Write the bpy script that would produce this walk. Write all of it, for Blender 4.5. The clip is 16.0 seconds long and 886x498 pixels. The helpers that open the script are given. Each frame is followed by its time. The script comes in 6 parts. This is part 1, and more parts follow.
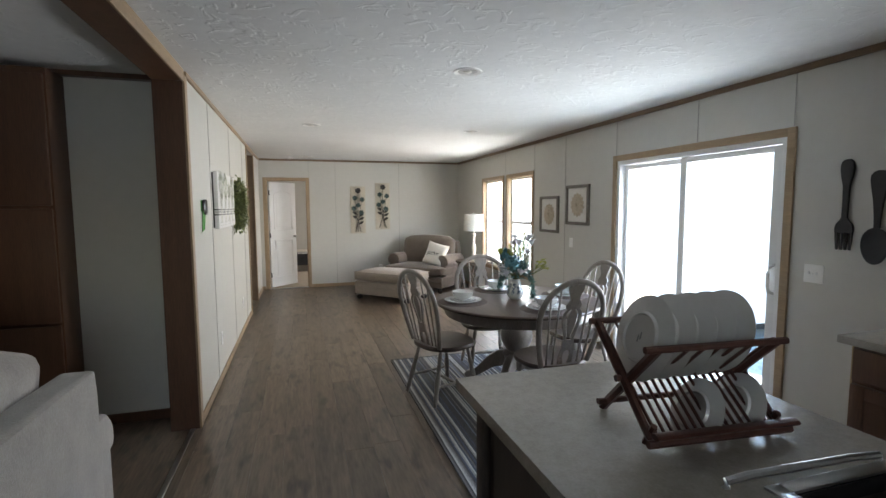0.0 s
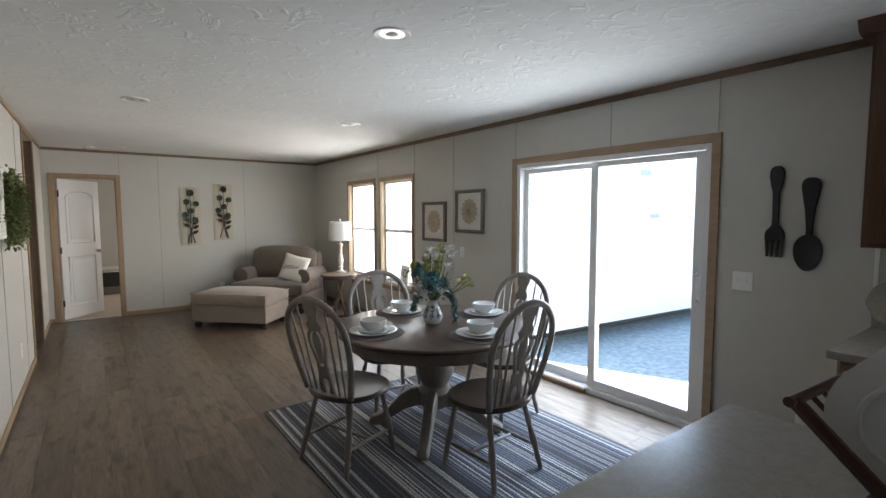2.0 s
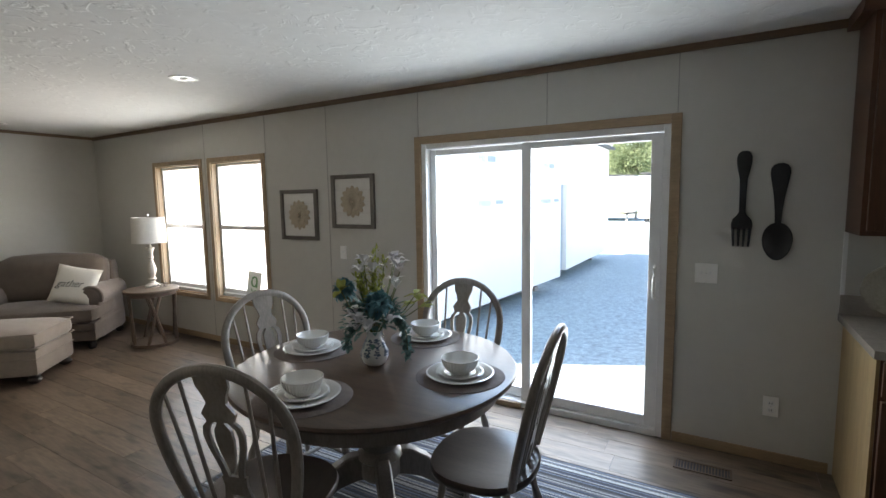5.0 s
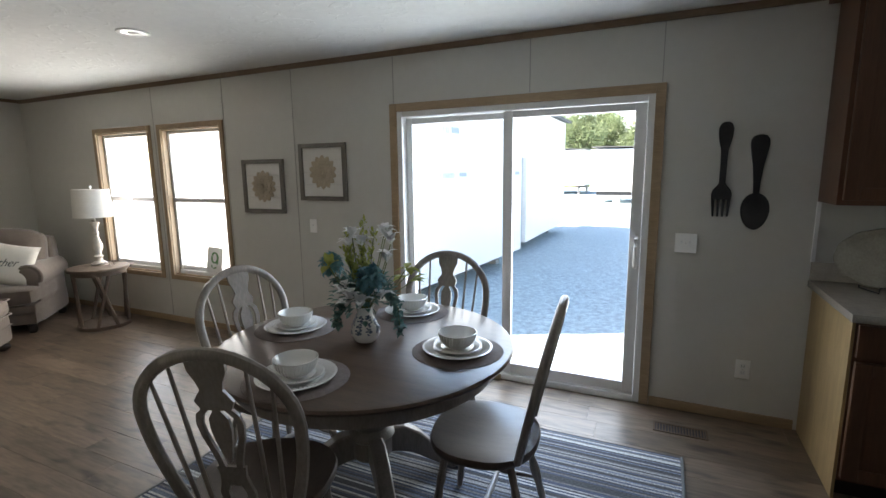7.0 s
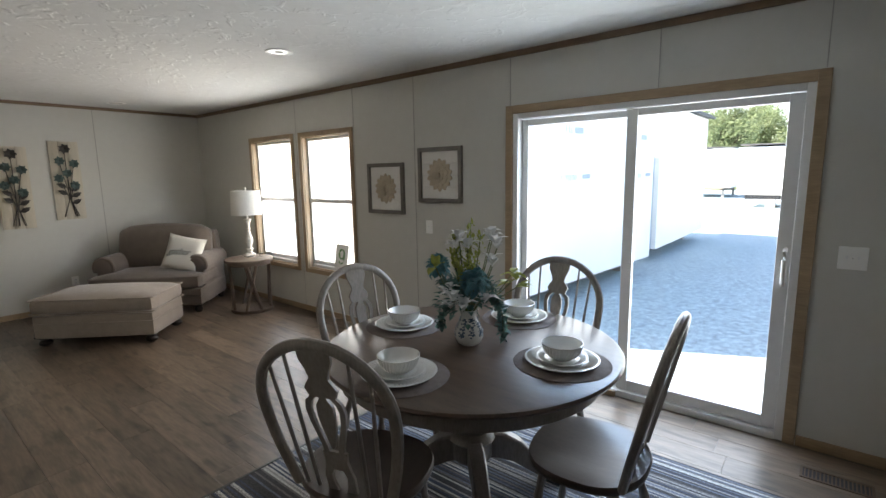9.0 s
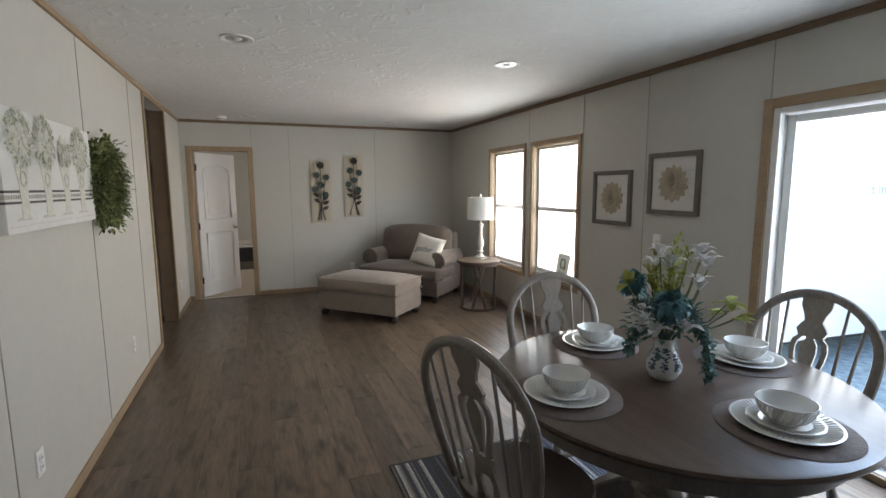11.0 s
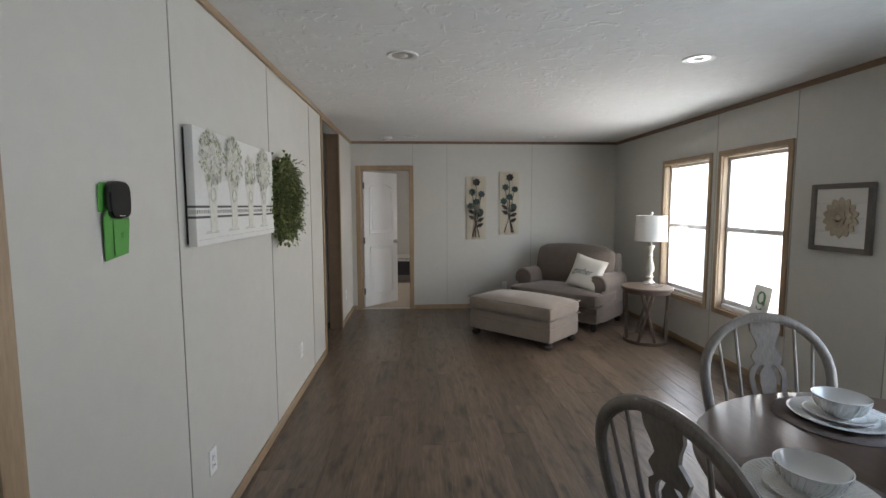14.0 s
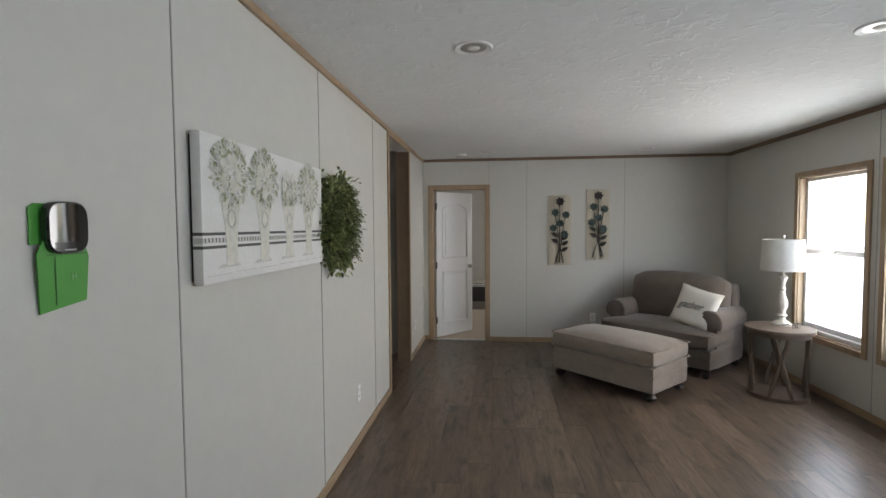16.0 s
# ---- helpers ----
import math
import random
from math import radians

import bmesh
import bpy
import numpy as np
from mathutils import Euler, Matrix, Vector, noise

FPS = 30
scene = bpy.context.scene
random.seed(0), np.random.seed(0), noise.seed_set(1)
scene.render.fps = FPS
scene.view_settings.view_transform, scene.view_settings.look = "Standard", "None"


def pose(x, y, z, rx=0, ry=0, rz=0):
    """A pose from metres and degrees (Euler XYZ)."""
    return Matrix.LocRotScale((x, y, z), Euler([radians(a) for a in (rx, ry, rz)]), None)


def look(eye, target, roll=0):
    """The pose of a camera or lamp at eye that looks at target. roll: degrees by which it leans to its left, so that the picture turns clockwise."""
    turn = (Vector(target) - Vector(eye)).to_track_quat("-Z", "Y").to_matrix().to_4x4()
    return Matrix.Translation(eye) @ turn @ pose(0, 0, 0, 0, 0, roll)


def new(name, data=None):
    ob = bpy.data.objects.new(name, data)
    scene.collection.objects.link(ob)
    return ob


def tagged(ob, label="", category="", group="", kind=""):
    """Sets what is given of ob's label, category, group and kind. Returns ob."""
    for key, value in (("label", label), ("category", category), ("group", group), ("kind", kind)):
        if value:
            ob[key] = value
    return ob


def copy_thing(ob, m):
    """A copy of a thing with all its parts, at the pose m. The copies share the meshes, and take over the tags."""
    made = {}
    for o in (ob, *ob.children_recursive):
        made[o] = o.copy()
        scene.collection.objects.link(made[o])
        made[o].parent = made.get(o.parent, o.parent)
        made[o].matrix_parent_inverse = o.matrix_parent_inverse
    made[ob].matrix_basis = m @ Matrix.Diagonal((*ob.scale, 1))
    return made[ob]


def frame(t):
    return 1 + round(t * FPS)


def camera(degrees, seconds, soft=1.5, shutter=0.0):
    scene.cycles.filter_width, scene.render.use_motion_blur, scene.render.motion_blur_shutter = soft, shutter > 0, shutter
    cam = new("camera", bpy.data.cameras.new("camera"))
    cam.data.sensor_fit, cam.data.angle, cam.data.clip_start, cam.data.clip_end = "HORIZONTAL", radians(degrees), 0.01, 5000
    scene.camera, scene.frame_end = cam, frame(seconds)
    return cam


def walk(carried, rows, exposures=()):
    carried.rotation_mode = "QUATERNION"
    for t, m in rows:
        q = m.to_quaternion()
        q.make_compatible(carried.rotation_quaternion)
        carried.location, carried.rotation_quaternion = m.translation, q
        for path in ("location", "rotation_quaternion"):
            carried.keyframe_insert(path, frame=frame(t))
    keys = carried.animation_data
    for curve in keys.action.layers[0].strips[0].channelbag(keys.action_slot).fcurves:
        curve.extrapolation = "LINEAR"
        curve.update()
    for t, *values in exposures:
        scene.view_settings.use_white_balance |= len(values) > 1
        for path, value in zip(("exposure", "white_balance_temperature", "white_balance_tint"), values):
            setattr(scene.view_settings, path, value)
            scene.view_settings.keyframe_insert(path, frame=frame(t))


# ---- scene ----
EXPOSURES = [(0.0, 2.97, 7300, 17), (1.5, 2.66, 7400, 18), (2.5, 2.45, 7450, 18), (4.0, 2.33, 7520, 17.5), (8.5, 2.34, 7480, 17), (10.0, 2.30, 7550, 17.5), (12.5, 2.47, 7080, 18), (14.5, 2.31, 7020, 17.5), (16.0, 2.33, 6980, 17)]

cam = camera(86, 16.0)
# seconds, eye x y z, yaw, pitch, roll
PATH = [
    (0, 0.464, 3.612, 1.520, -16.67, -5.06, -0.29),
    (0.5, 0.377, 3.808, 1.532, -21.03, -5.08, -0.04),
    (1, 0.325, 4.039, 1.531, -26.00, -5.13, -0.27),
    (1.5, 0.303, 4.274, 1.529, -30.70, -4.99, -0.21),
    (2, 0.301, 4.535, 1.513, -36.30, -4.28, -0.09),
    (2.5, 0.314, 4.790, 1.490, -45.26, -3.08, 0.28),
    (3, 0.407, 5.031, 1.499, -51.28, -3.13, -0.06),
    (3.5, 0.489, 5.191, 1.538, -53.93, -3.57, -0.38),
    (4, 0.446, 5.411, 1.563, -56.02, -4.01, -0.69),
    (6.5, 0.377, 5.948, 1.530, -64.13, -9.04, -0.75),
    (7, 0.384, 5.961, 1.534, -65.20, -9.34, -0.70),
    (7.5, 0.410, 5.997, 1.538, -65.56, -9.51, -0.69),
    (8, 0.434, 6.001, 1.537, -63.87, -9.33, -0.70),
    (8.5, 0.434, 5.993, 1.541, -58.55, -9.29, -0.84),
    (9, 0.441, 5.920, 1.539, -50.59, -8.91, -0.97),
    (9.5, 0.466, 5.827, 1.536, -42.30, -8.29, -0.97),
    (10, 0.533, 5.800, 1.515, -34.49, -7.92, -0.61),
    (12.5, 0.803, 5.815, 1.513, -8.57, -6.68, -0.29),
    (13, 0.793, 5.866, 1.507, -6.55, -6.57, -0.21),
    (13.5, 0.770, 5.939, 1.507, -4.47, -6.18, -0.22),
    (14, 0.694, 6.080, 1.508, -3.07, -5.22, -0.15),
    (14.5, 0.657, 6.206, 1.504, -1.90, -4.29, -0.27),
    (15, 0.724, 6.376, 1.510, 0.25, -3.59, -0.50),
    (15.5, 0.758, 6.529, 1.514, 3.58, -2.86, -0.66),
    (16, 0.723, 6.649, 1.524, 6.38, -2.66, -0.39),
]
walk(cam, [(t, pose(x, y, z, 90 + pitch, 0, yaw) @ pose(0, 0, 0, 0, 0, roll)) for t, x, y, z, yaw, pitch, roll in PATH], EXPOSURES)

# ---- light ----
SUN_AZ, SUN_EL = 115.0, 44.0   # degrees: azimuth of the sun measured from +x towards +y, elevation
world = bpy.data.worlds.new("sky")
scene.world = world
world.use_nodes = True
wn = world.node_tree
sky = wn.nodes.new("ShaderNodeTexSky")
sky.sky_type = "NISHITA"
sky.sun_disc = False
sky.sun_elevation = radians(SUN_EL)
sky.sun_rotation = radians(90 - SUN_AZ)
wn.links.new(sky.outputs["Color"], wn.nodes["Background"].inputs["Color"])
wn.nodes["Background"].inputs["Strength"].default_value = 0.15


def sun_lamp():
    data = bpy.data.lights.new("sun", "SUN")
    data.energy, data.angle, data.color = 5.0, radians(0.6), (1.0, 0.96, 0.90)
    a, e = radians(SUN_AZ), radians(SUN_EL)
    ob = new("sun", data)
    ob.matrix_world = look((0, 0, 0), (-math.cos(a) * math.cos(e), -math.sin(a) * math.cos(e), -math.sin(e)))


def area_lamp(name, eye, target, w, h, power, color=(0.93, 0.97, 1.0), spread=170):
    data = bpy.data.lights.new(name, "AREA")
    data.shape, data.size, data.size_y, data.energy, data.color = "RECTANGLE", w, h, power, color
    data.spread = radians(spread)
    ob = new(name, data)
    ob.matrix_world = look(eye, target)
    return ob


sun_lamp()
area_lamp("slider_daylight", (3.84, 6.92, 1.02), (0.0, 6.92, 1.2), 1.65, 1.75, 9.5, (0.78, 0.89, 1.0))
area_lamp("slider_skylight", (4.75, 6.92, 2.75), (2.6, 6.92, 0.4), 2.2, 1.1, 34.0, (0.34, 0.60, 1.0))
area_lamp("window_daylight", (3.80, 11.125, 1.24), (0.0, 11.125, 1.3), 0.82, 1.44, 5.2)
area_lamp("window_daylight", (3.80, 10.095, 1.24), (0.0, 10.095, 1.3), 0.79, 1.44, 5.2)
# Fill lamp added inside the bedroom; its walls hold no window.
area_lamp("bedroom_fill", (2.8, 15.0, 1.4), (0.2, 14.6, 0.8), 0.9, 1.2, 6.0)
# Added fill from behind the camera, set in an assumed opening out of view.
area_lamp("kitchen_fill", (1.0, -0.06, 1.48), (1.2, 6.0, 1.2), 1.75, 1.0, 0.45)

# ---- materials ----


def mat(name, color, rough=0.6, metal=0.0, vary=0.12, scale=6.0, bump=0.0, bump_scale=60.0, spec=0.5, stretch=(1, 1, 1), random_each=0.0, coat=0.0, sheen=0.0, detail_scale=0.0):
    """Principled surface: base colour with two scales of noise, fine relief, and a change from piece to piece."""
    m = bpy.data.materials.new(name)
    m.use_nodes = True
    nt = m.node_tree
    b = nt.nodes["Principled BSDF"]
    b.inputs["Roughness"].default_value = rough
    b.inputs["Metallic"].default_value = metal
    b.inputs["Specular IOR Level"].default_value = spec
    b.inputs["Coat Weight"].default_value = coat
    b.inputs["Sheen Weight"].default_value = sheen
    tc = nt.nodes.new("ShaderNodeTexCoord")
    mp = nt.nodes.new("ShaderNodeMapping")
    mp.inputs["Scale"].default_value = stretch
    nt.links.new(tc.outputs["Object"], mp.inputs["Vector"])
    n1 = nt.nodes.new("ShaderNodeTexNoise")
    n1.inputs["Scale"].default_value, n1.inputs["Detail"].default_value = scale, 5.0
    n2 = nt.nodes.new("ShaderNodeTexNoise")
    n2.inputs["Scale"].default_value, n2.inputs["Detail"].default_value = detail_scale or scale * 9, 3.0
    for n in (n1, n2):
        nt.links.new(mp.outputs["Vector"], n.inputs["Vector"])
    mix = nt.nodes.new("ShaderNodeMath")
    mix.operation = "ADD"
    nt.links.new(n1.outputs["Fac"], mix.inputs[0])
    nt.links.new(n2.outputs["Fac"], mix.inputs[1])
    rng = nt.nodes.new("ShaderNodeMapRange")
    rng.inputs["From Min"].default_value, rng.inputs["From Max"].default_value = 0.6, 1.4
    rng.inputs["To Min"].default_value, rng.inputs["To Max"].default_value = 1 - vary, 1 + vary
    nt.links.new(mix.outputs[0], rng.inputs["Value"])
    val = rng.outputs["Result"]
    if random_each:
        info = nt.nodes.new("ShaderNodeObjectInfo")
        r2 = nt.nodes.new("ShaderNodeMapRange")
        r2.inputs["To Min"].default_value, r2.inputs["To Max"].default_value = 1 - random_each, 1 + random_each
        nt.links.new(info.outputs["Random"], r2.inputs["Value"])
        mul = nt.nodes.new("ShaderNodeMath")
        mul.operation = "MULTIPLY"
        nt.links.new(val, mul.inputs[0])
        nt.links.new(r2.outputs["Result"], mul.inputs[1])
        val = mul.outputs[0]
    vm = nt.nodes.new("ShaderNodeVectorMath")
    vm.operation = "SCALE"
    vm.inputs[0].default_value = color
    nt.links.new(val, vm.inputs["Scale"])
    nt.links.new(vm.outputs["Vector"], b.inputs["Base Color"])
    if bump:
        n3 = nt.nodes.new("ShaderNodeTexNoise")
        n3.inputs["Scale"].default_value, n3.inputs["Detail"].default_value = bump_scale, 4.0
        nt.links.new(mp.outputs["Vector"], n3.inputs["Vector"])
        bp = nt.nodes.new("ShaderNodeBump")
        bp.inputs["Strength"].default_value, bp.inputs["Distance"].default_value = bump, 0.004
        nt.links.new(n3.outputs["Fac"], bp.inputs["Height"])
        nt.links.new(bp.outputs["Normal"], b.inputs["Normal"])
    return m


def plank_material():
    """Grey-brown oak plank: long grain along y, dark knots, tone per plank."""
    m = mat("plank_vinyl", (0.150, 0.108, 0.076), 0.33, vary=0.44, scale=4.0, stretch=(5.0, 0.55, 1), random_each=0.23, bump=0.12, bump_scale=40, detail_scale=15)
    nt = m.node_tree
    b = nt.nodes["Principled BSDF"]
    link = b.inputs["Base Color"].links[0]
    src = link.from_socket
    tc = nt.nodes.new("ShaderNodeTexCoord")
    mp = nt.nodes.new("ShaderNodeMapping")
    mp.inputs["Scale"].default_value = (5.5, 1.6, 1)
    info = nt.nodes.new("ShaderNodeObjectInfo")
    add = nt.nodes.new("ShaderNodeVectorMath")
    add.operation = "ADD"
    cmb = nt.nodes.new("ShaderNodeCombineXYZ")
    mul = nt.nodes.new("ShaderNodeMath")
    mul.operation = "MULTIPLY"
    mul.inputs[1].default_value = 40.0
    nt.links.new(info.outputs["Random"], mul.inputs[0])
    nt.links.new(mul.outputs[0], cmb.inputs["Z"])
    nt.links.new(tc.outputs["Object"], mp.inputs["Vector"])
    nt.links.new(mp.outputs["Vector"], add.inputs[0])
    nt.links.new(cmb.outputs[0], add.inputs[1])
    for n in nt.nodes:
        if n.type == "TEX_NOISE":
            for l in list(n.inputs["Vector"].links):
                base = l.from_socket
                a2 = nt.nodes.new("ShaderNodeVectorMath")
                a2.operation = "ADD"
                nt.links.new(base, a2.inputs[0])
                nt.links.new(cmb.outputs[0], a2.inputs[1])
                nt.links.new(a2.outputs[0], n.inputs["Vector"])
    kn = nt.nodes.new("ShaderNodeTexNoise")
    kn.inputs["Scale"].default_value, kn.inputs["Detail"].default_value = 2.4, 2.0
    nt.links.new(add.outputs[0], kn.inputs["Vector"])
    ramp = nt.nodes.new("ShaderNodeMapRange")
    ramp.inputs["From Min"].default_value, ramp.inputs["From Max"].default_value = 0.54, 0.72
    ramp.inputs["To Min"].default_value, ramp.inputs["To Max"].default_value = 1.0, 0.42
    nt.links.new(kn.outputs["Fac"], ramp.inputs["Value"])
    sc = nt.nodes.new("ShaderNodeVectorMath")
    sc.operation = "SCALE"
    nt.links.new(src, sc.inputs[0])
    nt.links.new(ramp.outputs["Result"], sc.inputs["Scale"])
    nt.links.new(sc.outputs["Vector"], b.inputs["Base Color"])
    return m


def glass_material():
    m = bpy.data.materials.new("clear_glass")
    m.use_nodes = True
    nt = m.node_tree
    nt.nodes.clear()
    out = nt.nodes.new("ShaderNodeOutputMaterial")
    tr = nt.nodes.new("ShaderNodeBsdfTransparent")
    tr.inputs["Color"].default_value = (0.95, 0.97, 0.97, 1)
    gl = nt.nodes.new("ShaderNodeBsdfGlossy")
    gl.inputs["Roughness"].default_value = 0.02
    lw = nt.nodes.new("ShaderNodeLayerWeight")
    lw.inputs["Blend"].default_value = 0.5
    pw = nt.nodes.new("ShaderNodeMath")
    pw.operation = "POWER"
    pw.inputs[1].default_value = 4.0
    fr = nt.nodes.new("ShaderNodeMath")
    fr.operation = "MULTIPLY_ADD"
    fr.inputs[1].default_value, fr.inputs[2].default_value = 0.45, 0.03
    nt.links.new(lw.outputs["Facing"], pw.inputs[0])
    nt.links.new(pw.outputs[0], fr.inputs[0])
    mx = nt.nodes.new("ShaderNodeMixShader")
    nt.links.new(fr.outputs[0], mx.inputs[0])
    nt.links.new(tr.outputs[0], mx.inputs[1])
    nt.links.new(gl.outputs[0], mx.inputs[2])
    nt.links.new(mx.outputs[0], out.inputs["Surface"])
    return m


def ceiling_material():
    m = mat("ceiling_texture", (0.74, 0.74, 0.72), 0.9, vary=0.05, scale=2.0)
    nt = m.node_tree
    b = nt.nodes["Principled BSDF"]
    tc = nt.nodes.new("ShaderNodeTexCoord")
    vo = nt.nodes.new("ShaderNodeTexNoise")
    vo.inputs["Scale"].default_value, vo.inputs["Detail"].default_value, vo.inputs["Distortion"].default_value = 9.0, 6.0, 1.2
    nt.links.new(tc.outputs["Object"], vo.inputs["Vector"])
    rm = nt.nodes.new("ShaderNodeMapRange")
    rm.inputs["From Min"].default_value, rm.inputs["From Max"].default_value = 0.55, 0.63
    nt.links.new(vo.outputs["Fac"], rm.inputs["Value"])
    bp = nt.nodes.new("ShaderNodeBump")
    bp.inputs["Strength"].default_value, bp.inputs["Distance"].default_value = 0.45, 0.005
    nt.links.new(rm.outputs["Result"], bp.inputs["Height"])
    nt.links.new(bp.outputs["Normal"], b.inputs["Normal"])
    return m


M_WALL = mat("wall_vinyl", (0.57, 0.555, 0.51), 0.62, vary=0.03, scale=1.5, bump=0.08, bump_scale=220)
M_SEAM = mat("seam_strip", (0.36, 0.345, 0.315), 0.6, vary=0.06)
M_CEIL = ceiling_material()
M_OAK = mat("oak_trim", (0.35, 0.245, 0.15), 0.5, vary=0.22, scale=3.0, stretch=(6, 6, 0.6), bump=0.08)
M_OAKH = mat("oak_trim_level", (0.35, 0.245, 0.15), 0.5, vary=0.22, scale=3.0, stretch=(6, 0.6, 6), bump=0.08)
M_CROWN = mat("crown_wood", (0.20, 0.13, 0.08), 0.5, vary=0.18, scale=4.0, stretch=(3, 0.6, 3))
M_DARKWOOD = mat("brown_cabinet_wood", (0.105, 0.047, 0.024), 0.42, vary=0.3, scale=3.0, stretch=(6, 6, 0.5), bump=0.1, bump_scale=50)
M_SIDEWOOD = mat("cabinet_side_wood", (0.36, 0.25, 0.12), 0.5, vary=0.2, scale=3.0, stretch=(6, 6, 0.5))
M_COUNTER = mat("counter_laminate", (0.33, 0.30, 0.265), 0.24, vary=0.14, scale=30.0, bump=0.05, bump_scale=160, detail_scale=140)
M_WHITE = mat("white_vinyl", (0.80, 0.80, 0.79), 0.35, vary=0.03, scale=3)
M_DOOR = mat("white_door_paint", (0.80, 0.80, 0.79), 0.4, vary=0.03, scale=4, bump=0.06, bump_scale=90, stretch=(1, 1, 0.3))
M_PLASTIC = mat("white_plastic", (0.86, 0.85, 0.82), 0.35, vary=0.02)
M_PLANK = plank_material()
M_UNDER = mat("floor_joint", (0.07, 0.055, 0.042), 0.8, vary=0.2)
M_GLASS = glass_material()
M_CARPET = mat("beige_carpet", (0.45, 0.38, 0.30), 0.95, vary=0.15, scale=30, bump=0.6, bump_scale=180)
M_METAL = mat("brushed_metal", (0.55, 0.54, 0.52), 0.3, metal=1.0, vary=0.08)
M_BLACK = mat("black_metal", (0.018, 0.018, 0.02), 0.5, vary=0.3, scale=30, bump=0.1)
M_GRAVEL = mat("gravel", (0.33, 0.42, 0.45), 0.95, vary=0.6, scale=11.0, bump=0.7, bump_scale=50, detail_scale=70)
M_WRAP = mat("white_house_wrap", (0.84, 0.82, 0.79), 0.6, vary=0.04, scale=1.0)
M_LEAF_FAR = mat("far_foliage", (0.21, 0.265, 0.14), 0.8, vary=0.5, scale=2.0, random_each=0.25)



def let_light_through(m, share):
    """Thin leaves pass part of the light to their far side."""
    nt = m.node_tree
    b = nt.nodes["Principled BSDF"]
    out = nt.nodes["Material Output"]
    tl = nt.nodes.new("ShaderNodeBsdfTranslucent")
    nt.links.new(b.inputs["Base Color"].links[0].from_socket, tl.inputs["Color"])
    mx = nt.nodes.new("ShaderNodeMixShader")
    mx.inputs[0].default_value = share
    nt.links.new(b.outputs[0], mx.inputs[1])
    nt.links.new(tl.outputs[0], mx.inputs[2])
    nt.links.new(mx.outputs[0], out.inputs["Surface"])


let_light_through(M_LEAF_FAR, 0.45)

# ---- mesh helpers ----


def bm_box(bm, x0, x1, y0, y1, z0, z1, bevel=0.0):
    r = bmesh.ops.create_cube(bm, size=1.0, matrix=Matrix.LocRotScale(((x0 + x1) / 2, (y0 + y1) / 2, (z0 + z1) / 2), None, (abs(x1 - x0), abs(y1 - y0), abs(z1 - z0))))
    if bevel:
        edges = list({e for v in r["verts"] for e in v.link_edges})
        bmesh.ops.bevel(bm, geom=edges, offset=bevel, segments=2, profile=0.6, affect="EDGES")
    return bm


def box(x0, x1, y0, y1, z0, z1, bevel=0.0):
    return bm_box(bmesh.new(), x0, x1, y0, y1, z0, z1, bevel)


def lathe(profile, seg=32, center=(0, 0, 0)):
    """A turned solid: (radius, height) from bottom to top about z."""
    bm = bmesh.new()
    rings = []
    for r, z in profile:
        if r < 1e-5:
            rings.append([bm.verts.new((center[0], center[1], center[2] + z))])
        else:
            rings.append([bm.verts.new((center[0] + r * math.cos(2 * math.pi * i / seg), center[1] + r * math.sin(2 * math.pi * i / seg), center[2] + z)) for i in range(seg)])
    for a, b in zip(rings, rings[1:]):
        for i in range(seg):
            j = (i + 1) % seg
            if len(a) == 1 and len(b) > 1:
                bm.faces.new((a[0], b[j], b[i]))
            elif len(b) == 1 and len(a) > 1:
                bm.faces.new((a[i], a[j], b[0]))
            elif len(a) > 1:
                bm.faces.new((a[i], a[j], b[j], b[i]))
    if len(rings[0]) > 1:
        bm.faces.new(list(reversed(rings[0])))
    if len(rings[-1]) > 1:
        bm.faces.new(rings[-1])
    return bm


def tube(points, radius, seg=8, bm=None, flat=1.0, up=(0, 0, 1)):
    """A round or flattened rod along points; radius is a number or one per point."""
    bm = bm or bmesh.new()
    pts = [Vector(p) for p in points]
    radii = radius if isinstance(radius, (list, tuple)) else [radius] * len(pts)
    rings = []
    for i, p in enumerate(pts):
        d = (pts[min(i + 1, len(pts) - 1)] - pts[max(i - 1, 0)]).normalized()
        ref = Vector(up) if abs(d.dot(Vector(up))) < 0.95 else Vector((1, 0, 0))
        a = d.cross(ref).normalized()
        b = a.cross(d).normalized()
        rings.append([bm.verts.new(p + (a * math.cos(2 * math.pi * k / seg) + b * flat * math.sin(2 * math.pi * k / seg)) * radii[i]) for k in range(seg)])
    for r0, r1 in zip(rings, rings[1:]):
        for k in range(seg):
            j = (k + 1) % seg
            bm.faces.new((r0[k], r0[j], r1[j], r1[k]))
    bm.faces.new(list(reversed(rings[0])))
    bm.faces.new(rings[-1])
    return bm


def prism(outline, thick, bevel=0.0):
    """An outline in the x-z plane given thickness along y, centred."""
    bm = bmesh.new()
    f = bm.faces.new([bm.verts.new((x, -thick / 2, z)) for x, z in outline])
    r = bmesh.ops.extrude_face_region(bm, geom=[f])
    bmesh.ops.translate(bm, verts=[v for v in r["geom"] if isinstance(v, bmesh.types.BMVert)], vec=(0, thick, 0))
    bmesh.ops.recalc_face_normals(bm, faces=bm.faces)
    if bevel:
        es = [e for e in bm.edges if abs(e.verts[0].co.y - e.verts[1].co.y) < 1e-6]
        bmesh.ops.bevel(bm, geom=es, offset=bevel, segments=1, affect="EDGES")
    return bm


def moved(bm, m):
    bmesh.ops.transform(bm, matrix=m, verts=bm.verts)
    return bm


